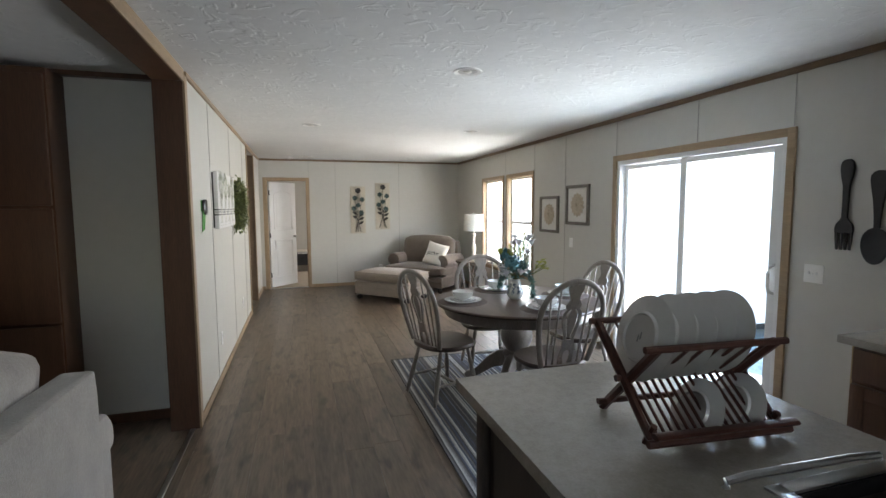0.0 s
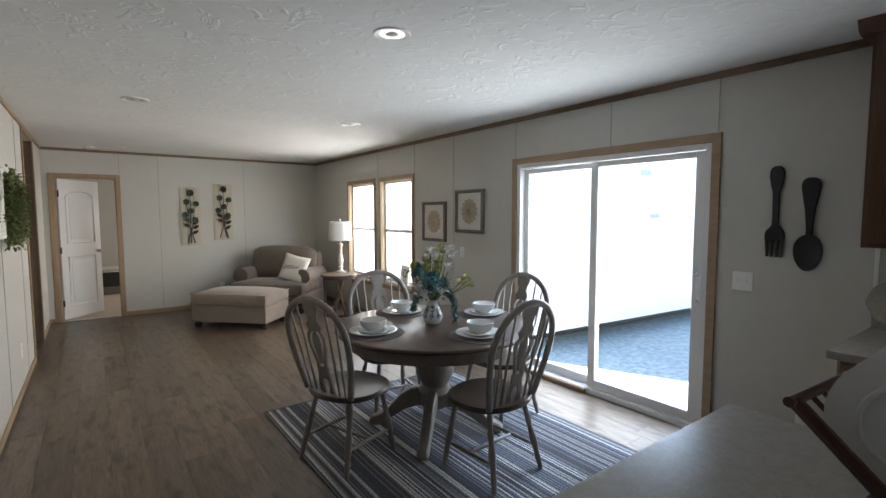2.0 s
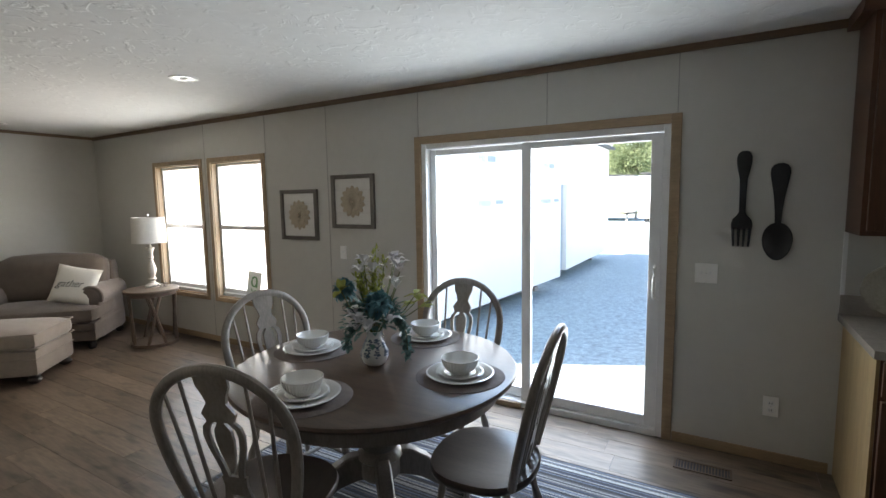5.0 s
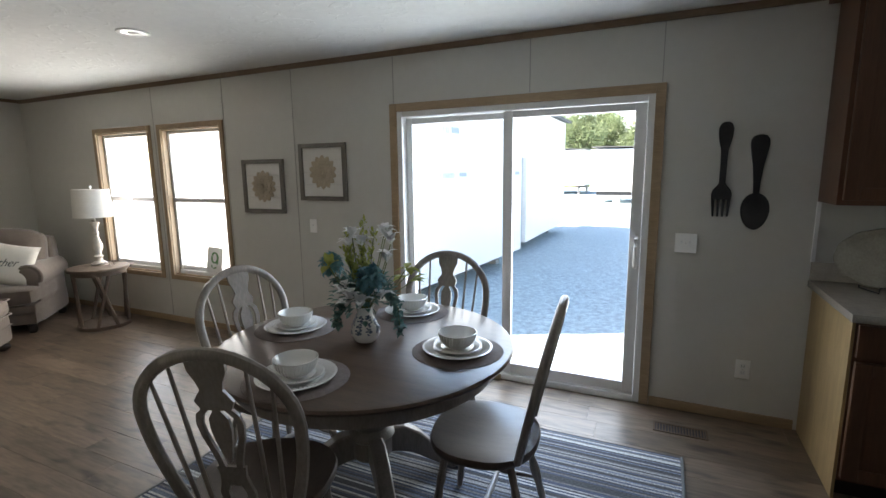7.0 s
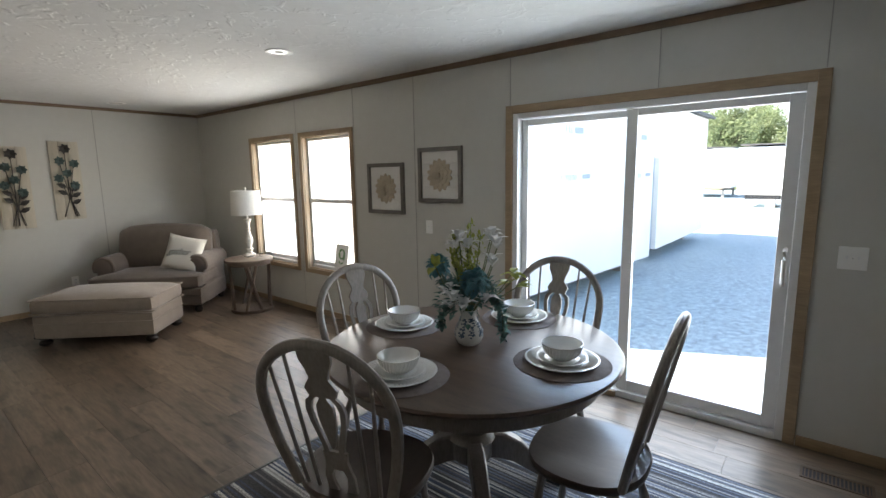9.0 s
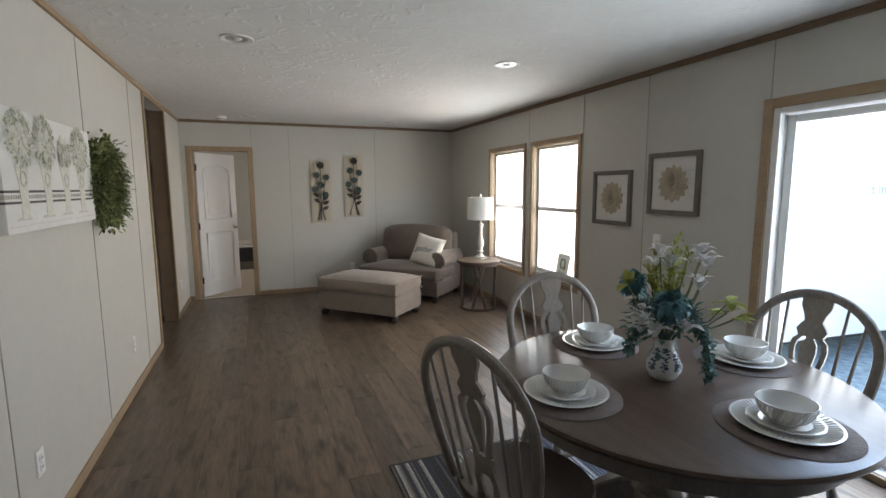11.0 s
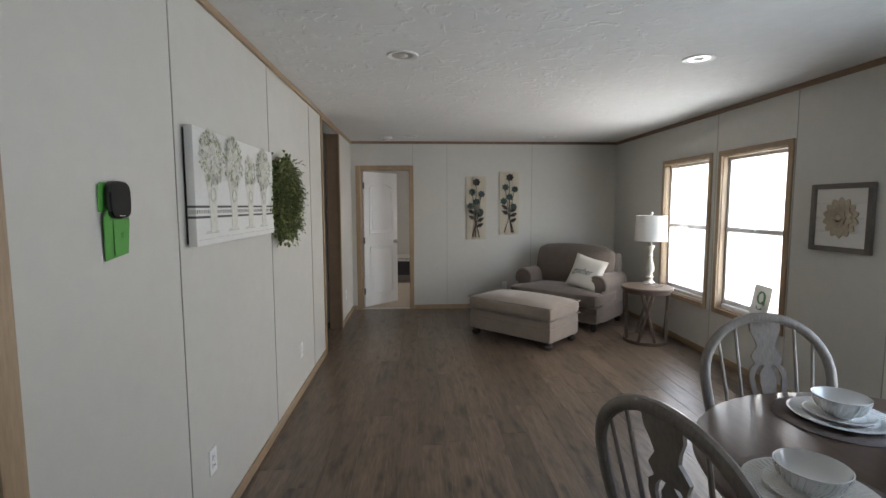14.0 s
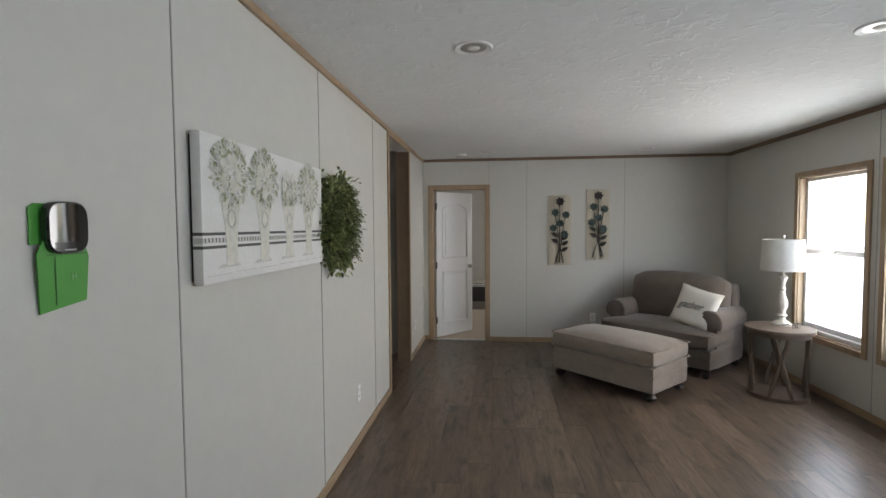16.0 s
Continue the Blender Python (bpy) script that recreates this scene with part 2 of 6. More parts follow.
def mesh_of(name, bm, material, smooth=35):
    bmesh.ops.recalc_face_normals(bm, faces=bm.faces)
    me = bpy.data.meshes.new(name)
    bm.to_mesh(me)
    bm.free()
    me.materials.append(material)
    if smooth:
        me.shade_smooth()
        me.set_sharp_from_angle(angle=radians(smooth))
    return me


def thing(name, label, category, at=None, group=""):
    ob = tagged(new(name), label, category, group)
    if at is not None:
        ob.matrix_world = at
    return ob


def part(name, bm, material, parent, label="", smooth=35):
    ob = new(name, mesh_of(name, bm, material, smooth))
    ob.parent = parent
    if label:
        tagged(ob, label)
    return ob


def structure(name, bm, material, label, smooth=0):
    return tagged(new(name, mesh_of(name, bm, material, smooth)), label, name.split("_")[0], kind="structure")


# ---- rooms ----
XR, YF, ZC, XL = 3.6, 12.962, 2.418, -0.247
WT = 0.15


def wall_with_holes(x0, x1, y0, y1, holes, along, z1=ZC):
    """A wall slab along x or y with rectangular openings (start, end, sill, head)."""
    bm = bmesh.new()
    lo, hi = (y0, y1) if along == "y" else (x0, x1)

    def add(a, b, za, zb):
        if b - a > 1e-4 and zb - za > 1e-4:
            if along == "y":
                bm_box(bm, x0, x1, a, b, za, zb)
            else:
                bm_box(bm, a, b, y0, y1, za, zb)
    cur = lo
    for a, b, za, zb in sorted(holes):
        add(cur, a, 0, z1)
        add(a, b, 0, za)
        add(a, b, zb, z1)
        cur = b
    add(cur, hi, 0, z1)
    return bm


SL = (6.026, 7.820, 0.0, 1.985)        # slider opening
W1 = (10.70, 11.55, 0.51, 1.968)     # window openings
W2 = (9.686, 10.505, 0.51, 1.968)
DR = (-0.124, 0.591, 0.0, 2.03)       # bedroom door
wall_right = structure("wall_right", wall_with_holes(XR, XR + WT, 0.0, YF + 0.12, [SL, W1, W2], "y"), M_WALL, "greige vinyl-covered panel wall with slider and windows")
wall_far = structure("wall_far", wall_with_holes(-0.39, XR, YF, YF + 0.12, [DR], "x"), M_WALL, "greige panel wall with a bedroom doorway")
wall_left = structure("wall_left", wall_with_holes(-0.385, XL, 7.165, 10.857, [], "y"), M_WALL, "greige panel wall with thin vertical seams")
wall_left_end = structure("wall_left_end", wall_with_holes(-0.385, XL, 11.915, YF, [], "y"), M_WALL, "short greige wall beside the bedroom door")
structure("wall_hall_header", box(-0.385, XL, 10.857, 11.915, 2.36, ZC), M_WALL, "narrow header over the hall opening")
structure("wall_hall_back", box(-1.75, -1.65, 9.4, 13.12, 0, ZC), M_WALL, "plain hall wall")
structure("wall_hall_side", box(-1.65, -0.385, 12.2, 12.3, 0, ZC), M_WALL, "plain hall side wall")
structure("wall_hall_near", box(-1.65, -0.385, 9.4, 9.5, 0, ZC), M_WALL, "plain hall side wall")
structure("wall_living_end", box(-4.6, -0.385, 7.40, 7.5, 0, ZC), M_WALL, "shaded grey living room wall")
structure("wall_living_side", box(-4.7, -4.6, 0.0, 7.5, 0, ZC), M_WALL, "plain living room wall")
# The opening in this unseen wall is assumed; it only holds the fill lamp.
structure("wall_back", wall_with_holes(-4.7, XR + WT, -0.12, 0.0, [(0.1, 1.9, 0.95, 2.0)], "x"), M_WALL, "plain kitchen wall behind with an added opening for the fill lamp")
ceiling = structure("ceiling", box(-4.7, XR + WT, -0.12, YF + 0.12, ZC, ZC + 0.1), M_CEIL, "white knockdown-textured ceiling")
floor = structure("floor", box(-4.7, XR + WT, -0.12, YF + 0.002, -0.12, -0.006), M_UNDER, "grey-brown wood-look plank floor")
# bedroom beyond the door
structure("floor_bedroom", box(-1.9, 3.0, YF + 0.01, 17.1, -0.12, 0.004), M_CARPET, "beige bedroom carpet")
structure("wall_bedroom_far", box(-1.9, 3.0, 17.0, 17.1, 0, ZC), M_WALL, "grey bedroom wall")
structure("wall_bedroom_left", box(-1.9, -1.8, YF + 0.12, 17.0, 0, ZC), M_WALL, "grey bedroom wall")
structure("wall_bedroom_right", box(2.9, 3.0, YF + 0.12, 17.0, 0, ZC), M_WALL, "grey bedroom wall")
structure("ceiling_bedroom", box(-1.9, 3.0, YF + 0.12, 17.1, ZC, ZC + 0.1), M_CEIL, "white bedroom ceiling")
structure("baseboard_bedroom", box(-1.8, 2.9, 16.985, 17.0, 0.0, 0.09), M_WHITE, "white bedroom baseboard")

# seams between the wall panels
for y in (10.60, 9.626, 8.82, 7.842):
    part("panel_seam", box(XR - 0.003, XR + 0.01, y - 0.0028, y + 0.0028, 0.06, ZC - 0.03), M_SEAM, wall_right, smooth=0)
for y in (6.80, 6.0):
    part("panel_seam", box(XR - 0.003, XR + 0.01, y - 0.0028, y + 0.0028, 2.04, ZC - 0.03), M_SEAM, wall_right, smooth=0)
for x in (0.632, 1.122, 2.355):
    part("panel_seam", box(x - 0.0028, x + 0.0028, YF - 0.003, YF + 0.01, 0.06 if x > 0.8 else 2.09, ZC - 0.03), M_SEAM, wall_far, smooth=0)
for y in (8.005, 9.20, 10.353):
    part("panel_seam", box(XL - 0.01, XL + 0.003, y - 0.0028, y + 0.0028, 0.06, ZC - 0.03), M_SEAM, wall_left, smooth=0)


def trim_run(name, boxes, material, label):
    bm = bmesh.new()
    for b in boxes:
        bm_box(bm, *b, bevel=0.004)
    return structure(name, bm, material, label)


# crown strip under the ceiling, baseboards, casings
trim_run("trim_crown_right", [(XR - 0.022, XR, 5.19, YF, ZC - 0.042, ZC)], M_CROWN, "thin brown crown strip under the ceiling")
trim_run("trim_crown_far", [(XL, XR - 0.022, YF - 0.022, YF, ZC - 0.036, ZC)], M_CROWN, "thin brown crown strip under the ceiling")
trim_run("trim_crown_left", [(XL, XL + 0.02, 7.18, YF - 0.022, ZC - 0.036, ZC)], M_OAKH, "thin oak crown strip under the ceiling")
trim_run("baseboard_right", [(XR - 0.012, XR, 5.19, 5.972, 0, 0.062), (XR - 0.012, XR, 7.876, YF, 0, 0.062)], M_OAKH, "low oak baseboard")
trim_run("baseboard_far", [(0.644, XR - 0.012, YF - 0.012, YF, 0, 0.062), (XL, -0.182, YF - 0.012, YF, 0, 0.062)], M_OAKH, "low oak baseboard")
trim_run("baseboard_left", [(XL, XL + 0.012, 7.225, 10.857, 0, 0.062), (XL, XL + 0.012, 11.93, YF - 0.012, 0, 0.062)], M_OAKH, "low oak baseboard")
trim_run("baseboard_living", [(-1.0, -0.43, 7.385, 7.40, 0, 0.07)], M_DARKWOOD, "dark low baseboard")
trim_run("trim_wall_end", [(-0.425, XL + 0.002, 7.135, 7.165, 0, 2.345)], M_DARKWOOD, "dark brown wood casing on the wall end")
trim_run("trim_wall_end_edge", [(XL + 0.002, XL + 0.016, 7.135, 7.205, 0, 2.385)], M_OAK, "light oak edge of the wall end")
trim_run("trim_beam", [(-0.425, XL, 0.0, 7.165, 2.345, ZC)], M_DARKWOOD, "dark brown wood beam along the open side")
trim_run("trim_beam_edge", [(XL, XL + 0.014, 0.0, 7.135, 2.34, ZC)], M_OAKH, "light oak edge strip of the beam")
trim_run("trim_floor_strip", [(-0.305, -0.272, 0.0, 7.13, 0.0, 0.006)], M_METAL, "thin metal floor strip between the rooms")
trim_run("trim_hall_opening", [(XL, XL + 0.014, 10.85, 10.897, 0, 2.40), (XL, XL + 0.014, 11.885, 11.93, 0, 2.40), (XL, XL + 0.014, 10.897, 11.885, 2.355, 2.40)], M_OAK, "oak casing of the hall opening")
trim_run("trim_hall_jamb", [(-0.39, XL, 10.847, 10.872, 0, 2.36), (-0.39, XL, 11.90, 11.925, 0, 2.36)], M_CROWN, "brown wood jamb of the hall opening")
trim_run("trim_door_casing", [(-0.180, -0.120, YF - 0.016, YF, 0, 2.077), (0.584, 0.642, YF - 0.016, YF, 0, 2.077), (-0.120, 0.584, YF - 0.016, YF, 2.02, 2.077)], M_OAK, "oak casing of the bedroom door")
trim_run("trim_door_jamb", [(-0.124, -0.109, YF, YF + 0.12, 0, 2.02), (0.576, 0.591, YF, YF + 0.12, 0, 2.02), (-0.109, 0.576, YF, YF + 0.12, 2.015, 2.03)], M_OAK, "oak jamb of the bedroom door")
trim_run("trim_door_sill", [(-0.12, 0.591, YF - 0.01, YF + 0.05, 0.0, 0.012)], M_METAL, "thin metal carpet strip")
trim_run("trim_slider", [(XR - 0.018, XR, 5.974, 6.031, 0, 2.033), (XR - 0.018, XR, 7.816, 7.874, 0, 2.033), (XR - 0.018, XR, 6.031, 7.816, 1.975, 2.033)], M_OAKH, "light oak casing round the glass slider")
for a, b, za, zb in (W1, W2):
    trim_run("trim_window", [(XR - 0.016, XR, a - 0.047, a + 0.004, za - 0.05, zb + 0.05), (XR - 0.016, XR, b - 0.004, b + 0.047, za - 0.05, zb + 0.05), (XR - 0.016, XR, a + 0.004, b - 0.004, zb, zb + 0.05), (XR - 0.016, XR, a + 0.004, b - 0.004, za - 0.05, za)], M_OAK, "light oak window casing")
    trim_run("trim_window_return", [(XR, XR + 0.09, a, a + 0.012, za, zb), (XR, XR + 0.09, b - 0.012, b, za, zb), (XR, XR + 0.09, a + 0.012, b - 0.012, zb - 0.012, zb), (XR, XR + 0.09, a + 0.012, b - 0.012, za, za + 0.012)], M_OAK, "light oak window return")


def window_unit(a, b, za, zb):
    """A white double-hung window with a meeting rail."""
    w = tagged(new("window"), "white vinyl double-hung window in oak casing", "window", kind="structure")
    a, b, za, zb = a + 0.012, b - 0.012, za + 0.012, zb - 0.012
    x0, x1 = XR + 0.055, XR + 0.10
    zm = 1.275
    for nm, bx in (("window_frame", (x0, x1, a, a + 0.03, za, zb)), ("window_frame", (x0, x1, b - 0.03, b, za, zb)), ("window_frame", (x0, x1, a + 0.03, b - 0.03, zb - 0.03, zb)), ("window_sill", (x0 - 0.03, x1, a + 0.03, b - 0.03, za, za + 0.035)), ("meeting_rail", (x0 - 0.012, x1, a + 0.03, b - 0.03, zm - 0.022, zm + 0.022)), ("sash_rail", (x0 + 0.004, x1 - 0.008, a + 0.03, b - 0.03, za + 0.035, za + 0.08))):
        part(nm, box(*bx, bevel=0.004), M_WHITE, w)
    part("sash_lock", box(x0 - 0.03, x0 - 0.012, (a + b) / 2 - 0.03, (a + b) / 2 + 0.03, zm + 0.0, zm + 0.02, bevel=0.004), M_PLASTIC, w)
    for z0, z1, dx in ((za + 0.08, zm - 0.022, 0.02), (zm + 0.022, zb - 0.03, 0.032)):
        p = part("pane", box(x0 + dx, x0 + dx + 0.005, a + 0.03, b - 0.03, z0, z1), M_GLASS, w, smooth=0)
        p.visible_shadow = False
    return w


window_unit(*W1)
window_unit(*W2)


def slider_door():
    """White vinyl two-panel glass slider; the near panel slides and has a handle."""
    d = tagged(new("door_slider"), "white vinyl sliding glass door, closed", "sliding door", kind="structure")
    a, b, z0, z1 = SL[0], SL[1], 0.0, SL[3]
    xf0, xf1 = XR - 0.004, XR + 0.13
    for nm, bx in (("jamb", (xf0, xf1, a, a + 0.045, z0, z1)), ("jamb", (xf0, xf1, b - 0.045, b, z0, z1)), ("head", (xf0, xf1, a + 0.045, b - 0.045, z1 - 0.05, z1)), ("track", (xf0 - 0.01, xf1, a + 0.045, b - 0.045, z0, z0 + 0.045))):
        part(nm, box(*bx, bevel=0.005), M_WHITE, d)
    part("threshold", box(XR - 0.04, XR - 0.014, 6.975, b - 0.05, 0.0, 0.04, bevel=0.006), M_OAKH, d, "oak threshold strip")

    def panel(x, ya, yb, rail):
        p = part("door_panel", box(x, x + 0.04, ya, ya + rail, 0.05, z1 - 0.055, bevel=0.005), M_WHITE, d)
        for bx in ((x, x + 0.04, yb - rail, yb, 0.05, z1 - 0.055), (x, x + 0.04, ya + rail, yb - rail, 0.05, 0.122), (x, x + 0.04, ya + rail, yb - rail, z1 - 0.10, z1 - 0.055)):
            part("rail", box(*bx, bevel=0.005), M_WHITE, p)
        g = part("pane", box(x + 0.017, x + 0.022, ya + rail, yb - rail, 0.122, z1 - 0.10), M_GLASS, p, smooth=0)
        g.visible_shadow = False
        return p
    near = panel(XR + 0.012, 6.073, 6.985, 0.068)
    panel(XR + 0.06, 6.94, b - 0.047, 0.05)
    h = tube([(XR + 0.012, 6.098, 0.905), (XR - 0.03, 6.098, 0.92), (XR - 0.04, 6.098, 0.96), (XR - 0.04, 6.098, 1.05), (XR - 0.03, 6.098, 1.09), (XR + 0.012, 6.098, 1.105)], 0.011)
    part("handle", h, M_PLASTIC, near, "pale grey pull handle")


slider_door()

# ---- things: materials ----
M_GREYWASH = mat("grey_washed_paint", (0.24, 0.21, 0.185), 0.30, vary=0.3, scale=14, stretch=(1, 1, 0.25), bump=0.1, bump_scale=80)
M_STAIN = mat("dark_stained_wood", (0.085, 0.052, 0.034), 0.33, vary=0.35, scale=5, stretch=(7, 0.7, 1))
M_SEAT = mat("stained_seat_wood", (0.075, 0.052, 0.04), 0.30, vary=0.3, scale=6, stretch=(6, 0.8, 1))
M_CERAMIC = mat("white_glazed_ceramic", (0.80, 0.79, 0.76), 0.12, vary=0.02, coat=0.5)
M_MAT = mat("woven_brown_mat", (0.15, 0.115, 0.10), 0.85, vary=0.25, scale=40, bump=0.7, bump_scale=150)
# One taupe linen in two tones: armchair darkened for its dimmer corner, ottoman lighter.
M_LINEN_DIM = mat("taupe_linen_dim", (0.15, 0.117, 0.094), 0.9, vary=0.14, scale=12, bump=0.45, bump_scale=260, sheen=0.3)
M_LINEN_LIT = mat("taupe_linen_lit", (0.29, 0.235, 0.19), 0.9, vary=0.14, scale=12, bump=0.45, bump_scale=260, sheen=0.3)
M_GREYSOFA = mat("grey_velour", (0.30, 0.275, 0.25), 0.9, vary=0.2, scale=10, bump=0.5, bump_scale=160, sheen=0.4)
M_CREAM = mat("cream_cotton", (0.68, 0.64, 0.56), 0.9, vary=0.06, scale=10, bump=0.3, bump_scale=200)
M_SHADE = mat("white_linen_shade", (0.78, 0.76, 0.70), 0.85, vary=0.04, scale=20, bump=0.2, bump_scale=300)
M_LAMP = mat("distressed_white_wood", (0.62, 0.58, 0.51), 0.6, vary=0.2, scale=18, bump=0.2)
M_RUSTIC = mat("rustic_wood", (0.115, 0.080, 0.057), 0.6, vary=0.35, scale=6, stretch=(5, 1, 1), bump=0.3, bump_scale=60)
M_FOOT = mat("espresso_wood", (0.02, 0.013, 0.01), 0.3, vary=0.2)
M_BOARD = mat("cream_plank_paint", (0.56, 0.50, 0.40), 0.75, vary=0.14, scale=6, stretch=(6, 6, 0.8), bump=0.2)
M_TEALMETAL = mat("teal_painted_metal", (0.05, 0.085, 0.078), 0.5, vary=0.4, scale=25)
M_DARKMETAL = mat("dark_bronze_metal", (0.035, 0.03, 0.026), 0.45, vary=0.3, scale=25)
M_FRAME = mat("weathered_grey_frame", (0.17, 0.15, 0.13), 0.65, vary=0.3, scale=12, bump=0.3)
M_WHITEBOARD = mat("whitewashed_board", (0.72, 0.70, 0.66), 0.7, vary=0.05, scale=8, stretch=(1, 1, 5))
M_TAN = mat("carved_tan_wood", (0.50, 0.415, 0.305), 0.7, vary=0.2, scale=20, bump=0.2)
M_CANVAS = mat("painted_canvas", (0.74, 0.73, 0.70), 0.85, vary=0.05, scale=8, bump=0.2, bump_scale=300)
M_PALEGREY = mat("pale_grey_paint", (0.56, 0.55, 0.51), 0.85, vary=0.25, scale=30)
M_SAGE = mat("sage_paint", (0.32, 0.345, 0.21), 0.85, vary=0.4, scale=40)
M_CREAMPAINT = mat("cream_paint", (0.66, 0.645, 0.57), 0.85, vary=0.2, scale=40)
M_CHARCOAL = mat("charcoal_paint", (0.10, 0.10, 0.09), 0.85, vary=0.2)
M_BOX = mat("boxwood_leaf", (0.11, 0.14, 0.045), 0.55, vary=0.45, scale=30)
M_BOXL = mat("boxwood_leaf_light", (0.25, 0.28, 0.11), 0.55, vary=0.4, scale=30)
M_GREEN = mat("green_card_sleeve", (0.055, 0.30, 0.04), 0.5, vary=0.05)
# Sleeve green at about half brightness, for shade in its creases.
M_DARKGREEN = mat("green_card_crease_shade", (0.03, 0.16, 0.025), 0.6, vary=0.05)
M_PALEGREEN = mat("pale_green_print", (0.16, 0.42, 0.14), 0.6, vary=0.05)
M_GLOSSBLACK = mat("gloss_black_plastic", (0.010, 0.010, 0.011), 0.03, vary=0.05, spec=0.9)
M_STEEL = mat("stainless_steel", (0.50, 0.50, 0.50), 0.28, metal=1.0, vary=0.06)
M_RACK = mat("red_brown_rack_wood", (0.075, 0.028, 0.02), 0.4, vary=0.25, scale=10)
M_PLATE = mat("grey_white_plate", (0.62, 0.62, 0.62), 0.22, vary=0.03, coat=0.3)
M_ISLAND = mat("dark_island_panel", (0.05, 0.035, 0.03), 0.5, vary=0.3, scale=3, stretch=(5, 5, 0.5))
M_TEAL = mat("teal_petal", (0.085, 0.235, 0.265), 0.6, vary=0.45, scale=40)
M_WPETAL = mat("white_petal", (0.78, 0.78, 0.78), 0.6, vary=0.06, scale=30)
M_LIME = mat("yellow_green_leaf", (0.30, 0.33, 0.06), 0.55, vary=0.3, scale=30)
M_STEM = mat("green_stem", (0.12, 0.15, 0.05), 0.6, vary=0.3)
M_EUCA = mat("blue_green_leaf", (0.085, 0.19, 0.165), 0.6, vary=0.45, scale=30)
M_PLATTER = mat("cream_crackled_platter", (0.32, 0.29, 0.24), 0.5, vary=0.22, scale=8)
M_BLUE = mat("blue_glaze", (0.10, 0.15, 0.22), 0.3, vary=0.3, scale=30)
M_INKSIGN = mat("green_sign_ink", (0.12, 0.28, 0.12), 0.7, vary=0.2)
M_STRIPEBED = mat("black_white_bedding", (0.05, 0.05, 0.055), 0.9, vary=0.2)


def rug_material():
    """Woven stripes across x in blue, grey, charcoal and cream."""
    m = mat("striped_cotton", (0.3, 0.3, 0.3), 0.95, bump=0.8, bump_scale=160)
    nt = m.node_tree
    b = nt.nodes["Principled BSDF"]
    tc = nt.nodes.new("ShaderNodeTexCoord")
    sep = nt.nodes.new("ShaderNodeSeparateXYZ")
    nt.links.new(tc.outputs["Object"], sep.inputs[0])
    mul = nt.nodes.new("ShaderNodeMath")
    mul.operation = "MULTIPLY"
    mul.inputs[1].default_value = 92.0
    wob = nt.nodes.new("ShaderNodeTexNoise")
    wob.inputs["Scale"].default_value = 4.0
    nt.links.new(tc.outputs["Object"], wob.inputs["Vector"])
    wm = nt.nodes.new("ShaderNodeMath")
    wm.operation = "MULTIPLY_ADD"
    wm.inputs[1].default_value = 0.008
    nt.links.new(wob.outputs["Fac"], wm.inputs[0])
    nt.links.new(sep.outputs["X"], wm.inputs[2])
    nt.links.new(wm.outputs[0], mul.inputs[0])
    fl = nt.nodes.new("ShaderNodeMath")
    fl.operation = "FLOOR"
    nt.links.new(mul.outputs[0], fl.inputs[0])
    wn_ = nt.nodes.new("ShaderNodeTexWhiteNoise")
    wn_.noise_dimensions = "1D"
    nt.links.new(fl.outputs[0], wn_.inputs["W"])
    cr = nt.nodes.new("ShaderNodeValToRGB")
    cr.color_ramp.interpolation = "CONSTANT"
    cols = [(0.0, (0.055, 0.053, 0.055)), (0.28, (0.30, 0.29, 0.28)), (0.42, (0.06, 0.072, 0.105)), (0.58, (0.50, 0.49, 0.46)), (0.72, (0.13, 0.15, 0.19)), (0.84, (0.15, 0.14, 0.135))]
    cr.color_ramp.elements[0].color = (*cols[0][1], 1)
    cr.color_ramp.elements[1].position, cr.color_ramp.elements[1].color = cols[1][0], (*cols[1][1], 1)
    for p, c in cols[2:]:
        e = cr.color_ramp.elements.new(p)
        e.color = (*c, 1)
    nt.links.new(wn_.outputs["Value"], cr.inputs["Fac"])
    wv = nt.nodes.new("ShaderNodeTexNoise")
    wv.inputs["Scale"].default_value = 110.0
    nt.links.new(tc.outputs["Object"], wv.inputs["Vector"])
    rg = nt.nodes.new("ShaderNodeMapRange")
    rg.inputs["From Min"].default_value, rg.inputs["From Max"].default_value = 0.35, 0.65
    rg.inputs["To Min"].default_value, rg.inputs["To Max"].default_value = 0.6, 1.3
    nt.links.new(wv.outputs["Fac"], rg.inputs["Value"])
    sc = nt.nodes.new("ShaderNodeVectorMath")
    sc.operation = "SCALE"
    nt.links.new(cr.outputs["Color"], sc.inputs[0])
    nt.links.new(rg.outputs["Result"], sc.inputs["Scale"])
    nt.links.new(sc.outputs["Vector"], b.inputs["Base Color"])
    return m


M_RUG = rug_material()


